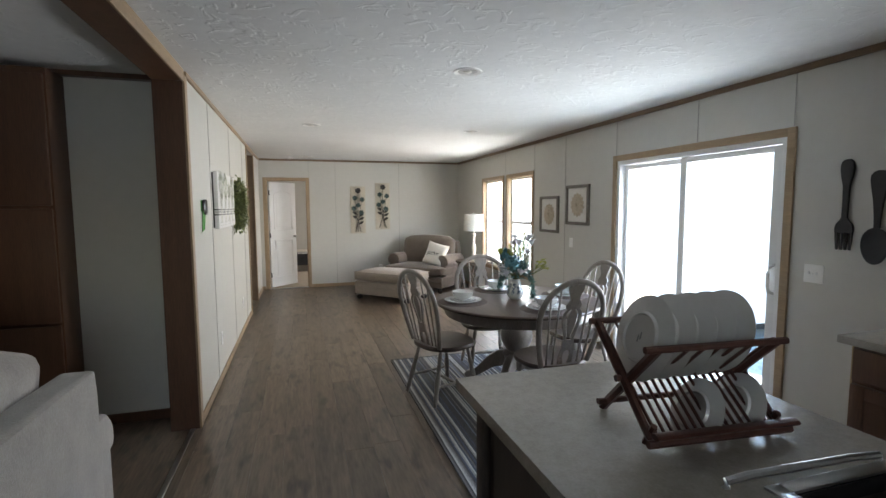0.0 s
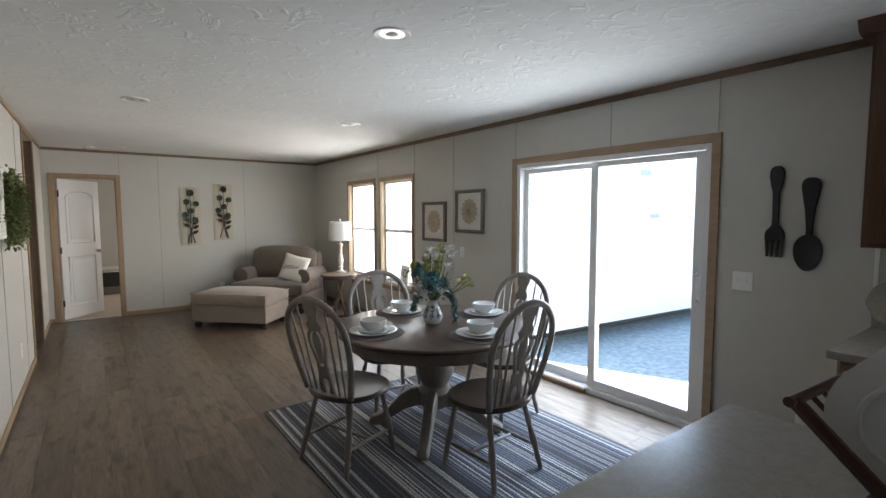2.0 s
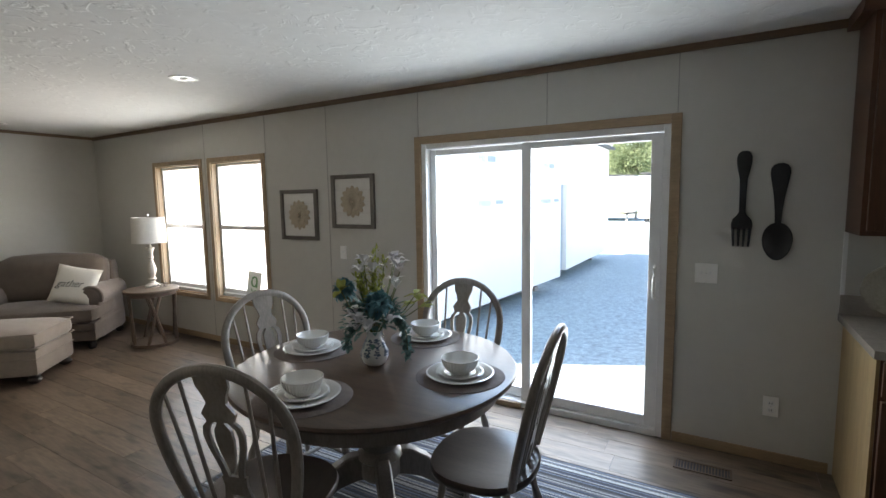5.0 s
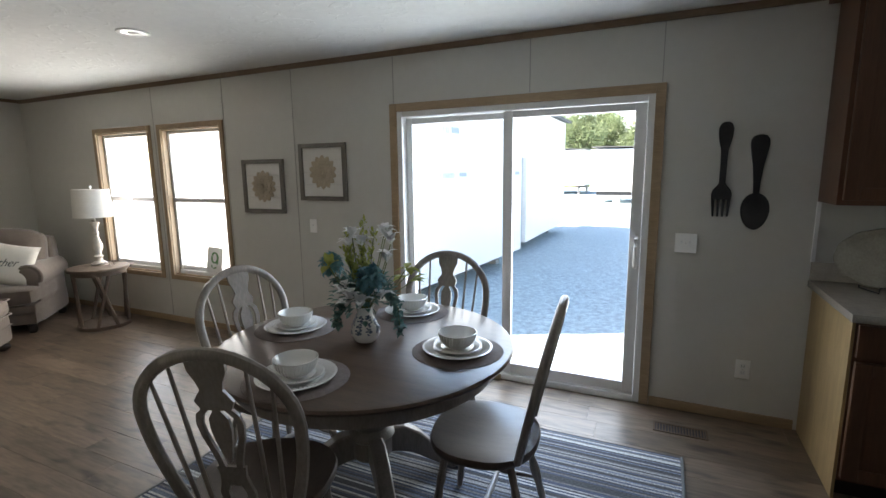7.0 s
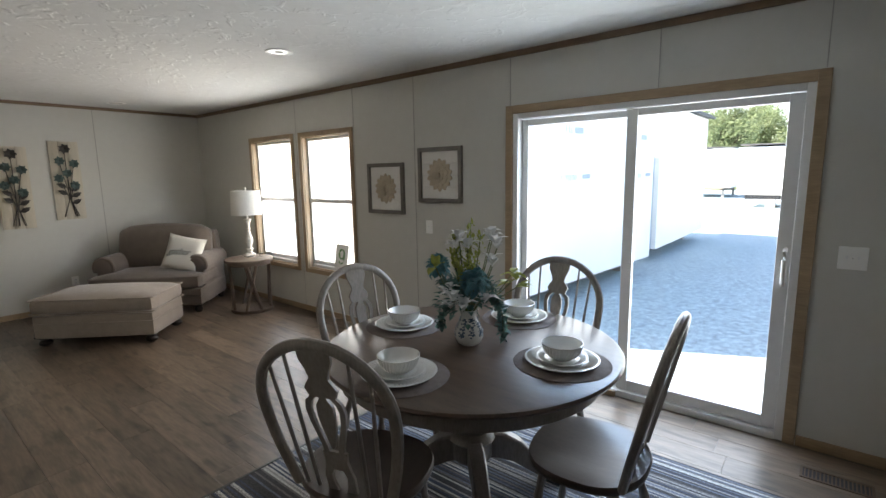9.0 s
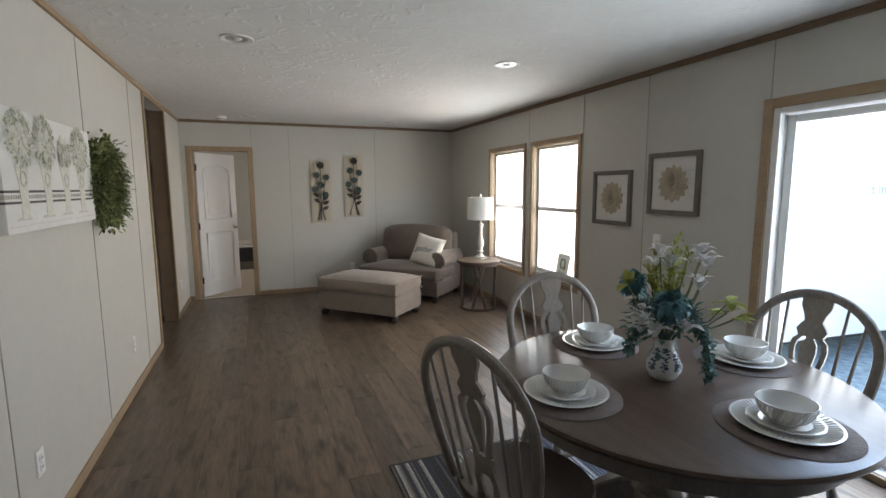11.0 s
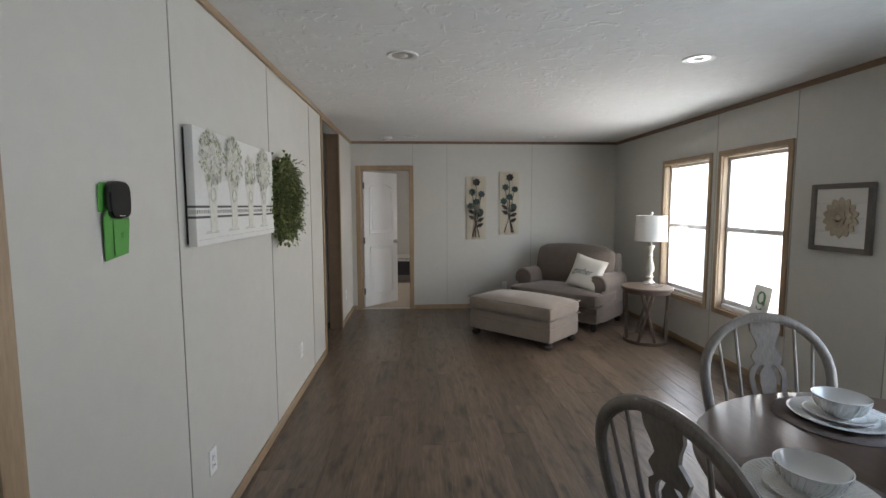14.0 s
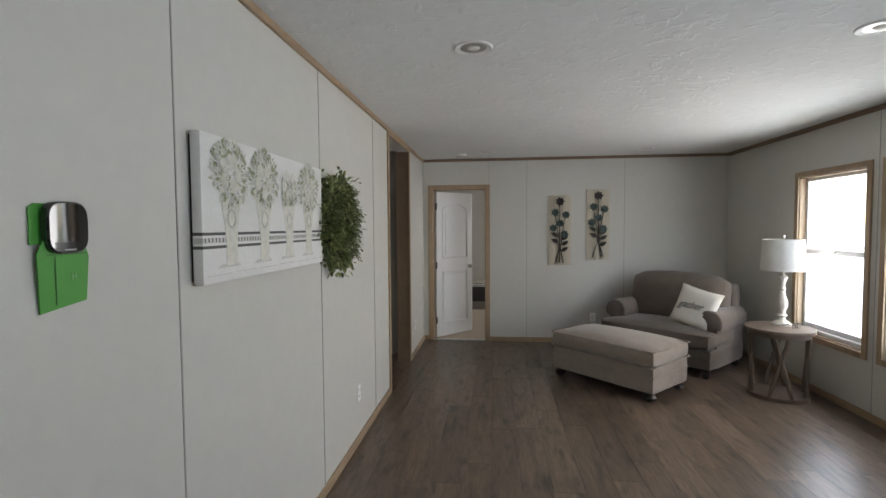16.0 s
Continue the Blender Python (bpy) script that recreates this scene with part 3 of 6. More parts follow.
def soft_box(x0, x1, y0, y1, z0, z1, r, puff=0.0):
    """A padded block: big rounded edges, faces swollen by puff."""
    bm = bmesh.new()
    bmesh.ops.create_cube(bm, size=1.0)
    bmesh.ops.subdivide_edges(bm, edges=bm.edges, cuts=7, use_grid_fill=True)
    sx, sy, sz = x1 - x0, y1 - y0, z1 - z0
    for v in bm.verts:
        p = v.co * 2
        q = Vector((p.x * sx / 2, p.y * sy / 2, p.z * sz / 2))
        inner = Vector((max(-sx / 2 + r, min(sx / 2 - r, q.x)), max(-sy / 2 + r, min(sy / 2 - r, q.y)), max(-sz / 2 + r, min(sz / 2 - r, q.z))))
        d = q - inner
        if d.length > 1e-6:
            q = inner + d.normalized() * min(d.length, r)
        f = (1 - p.x * p.x) * (1 - p.y * p.y) * (1 if p.z > 0 else 0.3)
        q.z += puff * f * (1 if p.z > 0 else -1)
        q.y += puff * 0.6 * (1 - p.x * p.x) * (1 - p.z * p.z) * (1 if p.y > 0 else -1) * abs(p.y)
        v.co = q + Vector(((x0 + x1) / 2, (y0 + y1) / 2, (z0 + z1) / 2))
    return bm


# ---- dining table ----
TX, TY, TZ = 2.175, 7.185, 0.757


def dining_table():
    t = thing("dining_table", "round dining table with dark stained top and grey pedestal", "table", pose(TX, TY, 0.012))
    h = TZ - 0.012
    part("tabletop", lathe([(0.0, h - 0.032), (0.662, h - 0.032), (0.675, h - 0.026), (0.682, h - 0.014), (0.675, h - 0.004), (0.662, h), (0.0, h)], 96), M_STAIN, t)
    part("apron", lathe([(0.56, h - 0.115), (0.60, h - 0.115), (0.605, h - 0.10), (0.60, h - 0.032), (0.0, h - 0.033)], 96), M_GREYWASH, t)
    part("pedestal", lathe([(0.0, 0.16), (0.085, 0.16), (0.10, 0.18), (0.10, 0.26), (0.115, 0.275), (0.105, 0.30), (0.085, 0.315), (0.10, 0.34), (0.13, 0.40), (0.135, 0.46), (0.12, 0.52), (0.095, 0.545), (0.115, 0.555), (0.12, 0.575), (0.16, 0.60), (0.26, 0.625), (0.27, h - 0.115), (0.0, h - 0.115)], 48), M_GREYWASH, t)
    for k in range(4):
        out = [(0.06, 0.30), (0.16, 0.285), (0.24, 0.235), (0.32, 0.15), (0.39, 0.085), (0.455, 0.06), (0.475, 0.03), (0.46, 0.0), (0.41, 0.0), (0.36, 0.03), (0.29, 0.075), (0.20, 0.135), (0.12, 0.16), (0.06, 0.165)]
        part("foot", moved(prism(out, 0.07, 0.008), pose(0, 0, 0, 0, 0, 45 + 90 * k)), M_GREYWASH, t)
    return t


dining_table()


def turned(p0, p1, radii, seg=10):
    p0, p1 = Vector(p0), Vector(p1)
    n = len(radii)
    return tube([p0.lerp(p1, i / (n - 1)) for i in range(n)], radii, seg)


def back_y(z):
    return -0.165 - 0.135 * (z - 0.44) / 0.60


def dining_chair(m):
    """Hoop-back chair: saddle seat, bent hoop, pierced splat, four spindles, turned legs and stretchers. The front is +y."""
    c = thing("dining_chair", "grey-washed hoop-back wooden dining chair with brown seat", "chair", m, "chairs round the table")
    bm = bmesh.new()
    n = 40
    rings = []
    for zz, s in ((0.425, 0.90), (0.435, 0.985), (0.452, 1.0), (0.466, 0.975), (0.464, 0.80), (0.456, 0.5), (0.452, 0.2)):
        ring = []
        for i in range(n):
            a = 2 * math.pi * i / n
            ca, sa = math.cos(a), math.sin(a)
            w = 0.245 if sa > 0 else 0.245 - 0.03 * sa * sa
            x = w * math.copysign(abs(ca) ** 0.8, ca)
            y = 0.225 * math.copysign(abs(sa) ** 0.75, sa)
            ring.append(bm.verts.new((x * s, y * s, zz + (0.008 * (1 - abs(ca)) if sa > 0 and s > 0.9 else 0))))
        rings.append(ring)
    for r0, r1 in zip(rings, rings[1:]):
        for i in range(n):
            bm.faces.new((r0[i], r0[(i + 1) % n], r1[(i + 1) % n], r1[i]))
    bm.faces.new(rings[-1])
    bm.faces.new(list(reversed(rings[0])))
    part("seat", bm, M_SEAT, c, "brown stained saddle seat", smooth=60)
    pts = []
    for i in range(33):
        u = -1 + 2 * i / 32
        a = u * math.pi / 2
        if abs(u) > 0.55:
            k = (1 - abs(u)) / 0.45
            x = math.copysign(0.185 + 0.065 * math.sin(k * math.pi / 2), u)
            z = 0.46 + k * 0.36
        else:
            b = u / 0.55 * math.pi / 2
            x, z = 0.25 * math.sin(b), 0.82 + 0.24 * math.cos(b)
        pts.append((x, back_y(z), z))
    part("hoop", tube(pts, 0.021, 10, flat=0.8, up=(0, 1, 0)), M_GREYWASH, c)

    def hoop_z(x):
        return 0.82 + 0.24 * math.sqrt(max(0.0, 1 - (x / 0.25) ** 2)) - 0.008
    for x0, x1 in ((-0.145, -0.188), (-0.098, -0.118), (0.098, 0.118), (0.145, 0.188)):
        z1 = hoop_z(x1)
        part("spindle", tube([(x0, back_y(0.455), 0.455), ((x0 + x1) / 2, back_y(0.7), 0.7), (x1, back_y(z1), z1)], [0.0075, 0.0075, 0.006], 8), M_GREYWASH, c)

    def slab(outline, name="splat", label="grey-washed pierced splat"):
        bm = bmesh.new()
        vs = [bm.verts.new((x * 1.18, back_y(z) - 0.006, z)) for x, z in outline]
        f = bm.faces.new(vs)
        r = bmesh.ops.extrude_face_region(bm, geom=[f])
        bmesh.ops.translate(bm, verts=[v for v in r["geom"] if isinstance(v, bmesh.types.BMVert)], vec=(0, 0.012, 0))
        part(name, bm, M_GREYWASH, c, label, smooth=20)

    def mirror(half):
        return half + [(-x, z) for x, z in reversed(half)]
    slab(mirror([(0.052, 1.043), (0.050, 1.0), (0.036, 0.965), (0.030, 0.935), (0.042, 0.915), (0.052, 0.895), (0.040, 0.862)]))
    slab(mirror([(0.010, 0.862), (0.026, 0.83), (0.028, 0.79), (0.022, 0.74), (0.012, 0.69), (0.004, 0.655)]), "splat_tongue", "")
    for s in (-1, 1):
        o = [(0.040, 0.866), (0.058, 0.845), (0.064, 0.81), (0.058, 0.76), (0.046, 0.71), (0.036, 0.665), (0.032, 0.63), (0.014, 0.63), (0.020, 0.675), (0.032, 0.72), (0.042, 0.765), (0.046, 0.81), (0.040, 0.838), (0.022, 0.866)]
        slab([(x * s, z) for x, z in (o if s > 0 else list(reversed(o)))], "splat_loop", "")
    slab(mirror([(0.040, 0.64), (0.036, 0.60), (0.042, 0.56)]), "splat_waist", "")
    for s in (-1, 1):
        o = [(0.042, 0.562), (0.050, 0.53), (0.048, 0.49), (0.050, 0.457), (0.012, 0.457), (0.022, 0.49), (0.026, 0.53), (0.016, 0.562)]
        slab([(x * s, z) for x, z in (o if s > 0 else list(reversed(o)))], "splat_loop", "")
    feet = {}
    turn = [0.013, 0.014, 0.019, 0.015, 0.018, 0.021, 0.022, 0.018, 0.014, 0.019, 0.014, 0.017, 0.016, 0.013]
    for nm, (sx, sy) in {"fl": (-1, 1), "fr": (1, 1), "bl": (-1, -1), "br": (1, -1)}.items():
        top = Vector((0.145 * sx, 0.13 * sy, 0.43))
        bot = Vector((0.20 * sx, (0.185 if sy > 0 else 0.225) * sy, 0.012))
        feet[nm] = (bot, top)
        part("leg", turned(bot, top, turn), M_GREYWASH, c)
    rung = [0.008, 0.009, 0.013, 0.010, 0.015, 0.010, 0.015, 0.010, 0.013, 0.009, 0.008]

    def at(nm, k):
        return feet[nm][0].lerp(feet[nm][1], k)
    for s in ("l", "r"):
        part("stretcher", turned(at("b" + s, 0.34), at("f" + s, 0.34), rung), M_GREYWASH, c)
    part("stretcher", turned((at("bl", 0.34) + at("fl", 0.34)) / 2, (at("br", 0.34) + at("fr", 0.34)) / 2, rung), M_GREYWASH, c)
    return c


def facing(x, y, deg, z=0.0):
    """Pose of a chair at x, y whose front points deg from +x towards +y."""
    return pose(x, y, z, 0, 0, deg - 90)


CHAIR_SIZE = Matrix.Diagonal((1.0, 1, 0.975, 1))
chair = dining_chair(facing(1.543, 7.215, 19) @ CHAIR_SIZE)
copy_thing(chair, facing(2.15, 6.585, 95))
copy_thing(chair, facing(2.115, 7.685, 262))
copy_thing(chair, facing(2.70, 7.105, 185))


def rug():
    r = tagged(new("rug", mesh_of("rug", box(-0.867, 0.867, -1.182, 1.182, 0.0, 0.009, bevel=0.003), M_RUG, 0)), "flat-woven striped rug in blue, grey and cream", "rug")
    r.matrix_world = pose(2.146, 6.977, 0.001)
    for s in (-1, 1):
        part("binding", box(-0.867, 0.867, s * 1.187 - 0.008, s * 1.187 + 0.008, 0.0, 0.012, bevel=0.003), M_CHARCOAL, r, "dark bound edge")


rug()


def place_setting(x, y):
    tagged(new("placemat", mesh_of("placemat", lathe([(0.0, 0.0), (0.197, 0.0), (0.2, 0.002), (0.197, 0.004), (0.0, 0.004)], 48), M_MAT)), "round woven brown placemat on the table", "placemat", "placemats").location = (x, y, TZ)
    dp = tagged(new("dinner_plate", mesh_of("dinner_plate", lathe([(0.0, 0.0), (0.085, 0.0), (0.095, 0.004), (0.138, 0.016), (0.140, 0.019), (0.137, 0.020), (0.095, 0.009), (0.08, 0.006), (0.0, 0.006)], 64), M_CERAMIC, 50)), "white ribbed-rim ceramic dinner plate on a placemat", "plate", "dinner plates")
    dp.location, dp.scale = (x, y, TZ + 0.004), (1.09, 1.09, 1.0)
    bm = bmesh.new()
    for i in range(56):
        a = 2 * math.pi * i / 56
        tube([(0.098 * math.cos(a), 0.098 * math.sin(a), 0.0105), (0.132 * math.cos(a), 0.132 * math.sin(a), 0.0192)], 0.0025, 4, bm)
    part("ribbed_rim", bm, M_CERAMIC, dp)
    sp = tagged(new("salad_plate", mesh_of("salad_plate", lathe([(0.0, 0.0), (0.055, 0.0), (0.065, 0.004), (0.097, 0.014), (0.099, 0.017), (0.096, 0.018), (0.065, 0.009), (0.0, 0.006)], 56), M_CERAMIC, 50)), "small white ceramic plate stacked on the dinner plate", "plate", "salad plates")
    sp.location, sp.scale = (x, y, TZ + 0.011), (1.07, 1.07, 1.0)
    bw = tagged(new("bowl", mesh_of("bowl", lathe([(0.0, 0.0), (0.036, 0.0), (0.038, 0.006), (0.052, 0.014), (0.068, 0.035), (0.076, 0.062), (0.078, 0.066), (0.075, 0.067), (0.073, 0.063), (0.063, 0.036), (0.045, 0.018), (0.0, 0.012)], 56), M_CERAMIC, 50)), "white ceramic bowl on stacked plates", "bowl", "bowls")
    bw.location, bw.scale = (x, y, TZ + 0.018), (1.09, 1.09, 1.05)
    for owner, name, count, (r0, z0), (r1, z1), swirl in ((sp, "ribbed_rim", 44, (0.067, 0.0105), (0.093, 0.0168), 0.0), (bw, "fluting", 34, (0.053, 0.0145), (0.0765, 0.060), 0.16)):
        bm = bmesh.new()
        for i in range(count):
            a = 2 * math.pi * i / count
            rm, zm = (r0 + r1) / 2 + (0.003 if swirl else 0), (z0 + z1) / 2 - (0.003 if swirl else 0)
            tube([(r * math.cos(a + w), r * math.sin(a + w), z) for r, z, w in ((r0, z0, 0), (rm, zm, swirl / 2), (r1, z1, swirl))], 0.0022, 4, bm)
        part(name, bm, M_CERAMIC, owner)


for px, py in ((1.70, 7.190), (2.204, 6.738), (2.167, 7.608), (2.635, 7.194)):
    place_setting(px, py)


# ---- flowers ----


def leaf(bm, p, d, length, width, curl=0.15, up=(0, 0, 1)):
    """A pointed leaf from p along d, folded along its midrib."""
    p, d = Vector(p), Vector(d).normalized()
    ref = Vector(up) if abs(d.dot(Vector(up))) < 0.95 else Vector((1, 0, 0))
    s = d.cross(ref).normalized()
    n = s.cross(d).normalized()
    mid = [p, p + d * length * 0.35 + n * length * curl * 0.6, p + d * length * 0.7 + n * length * curl * 0.5, p + d * length - n * length * curl * 0.2]
    l = [mid[1] - s * width * 0.5 + n * width * 0.15, mid[2] - s * width * 0.38 + n * width * 0.12]
    r = [mid[1] + s * width * 0.5 + n * width * 0.15, mid[2] + s * width * 0.38 + n * width * 0.12]
    v = [bm.verts.new(q) for q in (*mid, *l, *r)]
    for f in ((0, 1, 4), (4, 1, 2, 5), (5, 2, 3), (0, 6, 1), (6, 7, 2, 1), (7, 3, 2)):
        bm.faces.new([v[i] for i in f])


def bouquet():
    rnd = random.Random(11)
    v = thing("flower_vase", "small white vase with blue pattern holding artificial flowers", "vase", pose(2.158, 7.183, TZ))
    part("vase_body", lathe([(0.0, 0.0), (0.042, 0.0), (0.056, 0.012), (0.068, 0.04), (0.066, 0.066), (0.049, 0.10), (0.036, 0.13), (0.038, 0.155), (0.046, 0.165), (0.042, 0.166), (0.032, 0.14), (0.0, 0.12)], 48), M_CERAMIC, v)
    bm = bmesh.new()
    for a0 in range(0, 360, 45):
        for k in range(34):
            a = radians(a0 + rnd.uniform(-13, 13))
            z = rnd.uniform(0.05, 0.125)
            r = 0.0672 if z < 0.066 else (0.0672 - (z - 0.066) * 0.5 if z < 0.10 else 0.0502 - (z - 0.10) * 0.43)
            leaf(bm, (r * math.cos(a), r * math.sin(a), z), (-math.sin(a), math.cos(a), rnd.uniform(-1, 0.6)), 0.015, 0.008, 0.02, (math.cos(a), math.sin(a), 0))
    part("glaze_pattern", bm, M_BLUE, v, "dark blue leaf pattern", smooth=0)
    o = Vector((2.195, 7.108, TZ))
    def stem(p):
        p = Vector(p)
        part("stem", tube([(0, 0, 0.12), (p.x * 0.25, p.y * 0.25, 0.2), (p.x * 0.7, p.y * 0.7, max(0.22, p.z * 0.75)), tuple(p)], 0.0028, 5), M_STEM, v)
    blooms = [Vector(q) - o for q in ((2.125, 7.025, 1.07), (2.175, 7.27, 1.105), (2.21, 7.10, 1.02))]
    for c, rad in zip(blooms, (0.085, 0.078, 0.062)):
        stem(c)
        bm = bmesh.new()
        for k in range(230):
            d = Vector((rnd.gauss(0, 1), rnd.gauss(0, 1), rnd.gauss(0.25, 0.8))).normalized()
            leaf(bm, c + d * rad * rnd.uniform(0.1, 0.42), d + Vector((rnd.gauss(0, 0.25), rnd.gauss(0, 0.25), rnd.gauss(0.1, 0.25))), rad * rnd.uniform(0.38, 0.58), 0.027, 0.35)
        part("bloom", bm, M_TEAL, v, "teal blue dahlia bloom", smooth=0)
    for q in ((2.30, 7.0, 1.235), (2.335, 6.985, 1.2), (2.235, 7.21, 1.235), (2.265, 7.16, 1.19), (2.29, 6.99, 1.12), (2.02, 7.10, 0.985), (2.05, 7.04, 0.945), (2.21, 7.0, 0.96), (2.10, 7.20, 0.99), (2.06, 7.15, 0.94), (2.24, 7.24, 1.19), (2.33, 7.03, 1.245)):
        c = Vector(q) - o
        c.x, c.y = c.x * 0.72, c.y * 0.72
        stem(c)
        bm = bmesh.new()
        for k in range(5):
            a = k * 1.26 + rnd.uniform(-0.2, 0.2)
            d = Vector((math.cos(a), math.sin(a), rnd.uniform(0.3, 1.5))).normalized()
            leaf(bm, c, d, rnd.uniform(0.055, 0.085), 0.05, 0.4)
        part("bloom", bm, M_WPETAL, v, "white open bloom", smooth=0)
    bm = bmesh.new()
    for tip in ((0.13, 0.08, 0.55), (0.05, 0.13, 0.50), (0.10, 0.0, 0.50), (0.0, 0.10, 0.43), (-0.03, 0.06, 0.40), (0.06, 0.05, 0.46)):
        tip = Vector(tip)
        stem(tip)
        for k in range(60):
            u = 0.4 + 0.6 * k / 59
            p = Vector((tip.x * u, tip.y * u, 0.2 + (tip.z - 0.2) * u))
            leaf(bm, p + Vector((rnd.gauss(0, 0.009), rnd.gauss(0, 0.009), 0)), (rnd.uniform(-1, 1), rnd.uniform(-1, 1), 0.7), rnd.uniform(0.018, 0.034), 0.013, 0.15)
    for c in ((0.17, -0.13, 0.32), (0.19, -0.11, 0.27), (0.16, -0.16, 0.26), (-0.08, 0.13, 0.36)):
        stem(c)
        for k in range(5):
            leaf(bm, c, (rnd.uniform(-1, 1), rnd.uniform(-1, 1), rnd.uniform(-0.3, 0.6)), rnd.uniform(0.06, 0.085), 0.042, 0.1)
    part("sprig_foliage", bm, M_LIME, v, "yellow-green sprigs", smooth=0)
    bm = bmesh.new()
    for path in (((0.03, -0.04, 0.2), (0.075, -0.10, 0.23), (0.092, -0.125, 0.14), (0.095, -0.13, 0.015)), ((0.03, -0.03, 0.2), (0.08, -0.08, 0.22), (0.105, -0.105, 0.14), (0.11, -0.108, 0.05)), ((-0.03, 0.05, 0.19), (-0.075, 0.075, 0.19), (-0.095, 0.085, 0.13), (-0.10, 0.085, 0.09)), ((0.0, 0.0, 0.2), (-0.02, -0.03, 0.28), (0.03, -0.07, 0.30), (0.05, -0.1, 0.27)), ((0, 0.02, 0.2), (0.01, 0.08, 0.27), (0.0, 0.12, 0.28), (-0.02, 0.15, 0.27))):
        part("stem", tube(path, 0.0022, 5), M_STEM, v)
        pp = [Vector(q) for q in path]
        for k in range(95):
            u = rnd.uniform(0.15, 1.0) * (len(pp) - 1)
            i = min(int(u), len(pp) - 2)
            p = pp[i].lerp(pp[i + 1], u - i)
            leaf(bm, p + Vector((rnd.gauss(0, 0.006), rnd.gauss(0, 0.006), 0)), (rnd.uniform(-1, 1), rnd.uniform(-1, 1), rnd.uniform(-0.8, 0.5)), rnd.uniform(0.022, 0.038), 0.023, 0.2)
    for k in range(190):
        d = Vector((rnd.gauss(0, 1), rnd.gauss(0, 1), rnd.gauss(0.7, 0.6))).normalized()
        leaf(bm, Vector((0, 0, 0.2)) + d * rnd.uniform(0.02, 0.15), d, rnd.uniform(0.03, 0.06), 0.025, 0.15)
    part("trailing_foliage", bm, M_EUCA, v, "blue-green trailing leaves", smooth=0)


bouquet()

# ---- seating corner ----


def rolled_arm(width, y0, y1, z0, z1):
    """A sofa arm with a rolled top, running along y."""
    out = []
    w = width / 2
    out += [(-w * 0.62, z0), (-w * 0.62, z1 - w * 1.5)]
    for i in range(13):
        a = math.pi * (1.15 - 1.3 * i / 12)
        out.append((w * math.cos(a), z1 - w + w * math.sin(a)))
    out += [(w * 0.62, z1 - w * 1.5), (w * 0.62, z0)]
    bm = prism(list(reversed(out)), y1 - y0, 0.012)
    return moved(bm, Matrix.Translation((0, (y0 + y1) / 2, 0)))


def armchair():
    """Chair-and-a-half; the front faces -y in its own space."""
    c = thing("armchair", "wide taupe upholstered armchair with rolled arms", "armchair", pose(2.38, 11.905, 0, 0, 0, -45))
    part("base", soft_box(-0.60, 0.60, -0.02, 0.82, 0.09, 0.30, 0.03), M_LINEN_DIM, c)
    part("seat_cushion", soft_box(-0.60, 0.60, -0.06, 0.62, 0.29, 0.465, 0.055, 0.035), M_LINEN_DIM, c)
    part("piping", tube([(-0.60, 0.14, 0.435), (-0.60, -0.03, 0.435), (-0.575, -0.058, 0.435), (0.575, -0.058, 0.435), (0.60, -0.03, 0.435), (0.60, 0.14, 0.435)], 0.006, 6), M_LINEN_DIM, c)
    part("front_band", soft_box(-0.602, 0.602, -0.034, 0.03, 0.20, 0.292, 0.02), M_LINEN_DIM, c)
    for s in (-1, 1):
        a = part("arm", moved(rolled_arm(0.25, 0.13, 0.80, 0.09, 0.665), Matrix.Translation((s * 0.515, 0, 0))), M_LINEN_DIM, c)
        part("arm_panel", moved(lathe([(0.0, 0), (0.085, 0), (0.09, 0.006), (0.08, 0.012), (0, 0.012)], 24), pose(s * 0.515, 0.132, 0.54, 90, 0, 0)), M_LINEN_DIM, a)
    part("back_frame", soft_box(-0.56, 0.56, 0.62, 0.86, 0.10, 0.90, 0.07), M_LINEN_DIM, c)
    part("back_cushion", moved(soft_box(-0.54, 0.54, -0.12, 0.12, -0.27, 0.25, 0.11, 0.045), pose(0, 0.58, 0.71, -12, 0, 0)), M_LINEN_DIM, c)
    for x in (-0.53, 0.53):
        for y in (0.05, 0.78):
            part("foot", lathe([(0.0, 0), (0.03, 0), (0.045, 0.03), (0.035, 0.07), (0.05, 0.09), (0, 0.09)], 16, (x, y, 0)), M_FOOT, c, "dark bun foot")
    p = thing("throw_pillow", "cream throw pillow with dark script writing on the armchair", "pillow", pose(2.775, 11.79, 0.672, 70, 0, -40) @ pose(0, 0, 0, 0, 0, -14))
    part("cover", pillow(0.42), M_CREAM, p, smooth=80)
    slant = Matrix(((0.92, 0.34, 0, 0), (0.10, 1.15, 0, 0), (0, 0, 1, 0), (0, 0, 0, 1)))
    lettering("gather", 0.098, Matrix.Translation((-0.15, -0.045, 0.062)) @ slant, p, M_CHARCOAL)


def pillow(size):
    bm = bmesh.new()
    n = 14
    grid = {}
    for side in (1, -1):
        for i in range(n + 1):
            for j in range(n + 1):
                u, w = -1 + 2 * i / n, -1 + 2 * j / n
                if side == -1 and (i in (0, n) or j in (0, n)):
                    grid[side, i, j] = grid[1, i, j]
                    continue
                pinch = 1 - 0.06 * (1 - u * u) * abs(w) ** 3 - 0.06 * (1 - w * w) * abs(u) ** 3
                z = side * 0.058 * ((1 - u ** 4) * (1 - w ** 4)) ** 0.5
                grid[side, i, j] = bm.verts.new((u * size / 2 * pinch, w * size / 2 * pinch, z))
    for side in (1, -1):
        for i in range(n):
            for j in range(n):
                q = [grid[side, i, j], grid[side, i + 1, j], grid[side, i + 1, j + 1], grid[side, i, j + 1]]
                bm.faces.new(q if side == 1 else list(reversed(q)))
    return bm


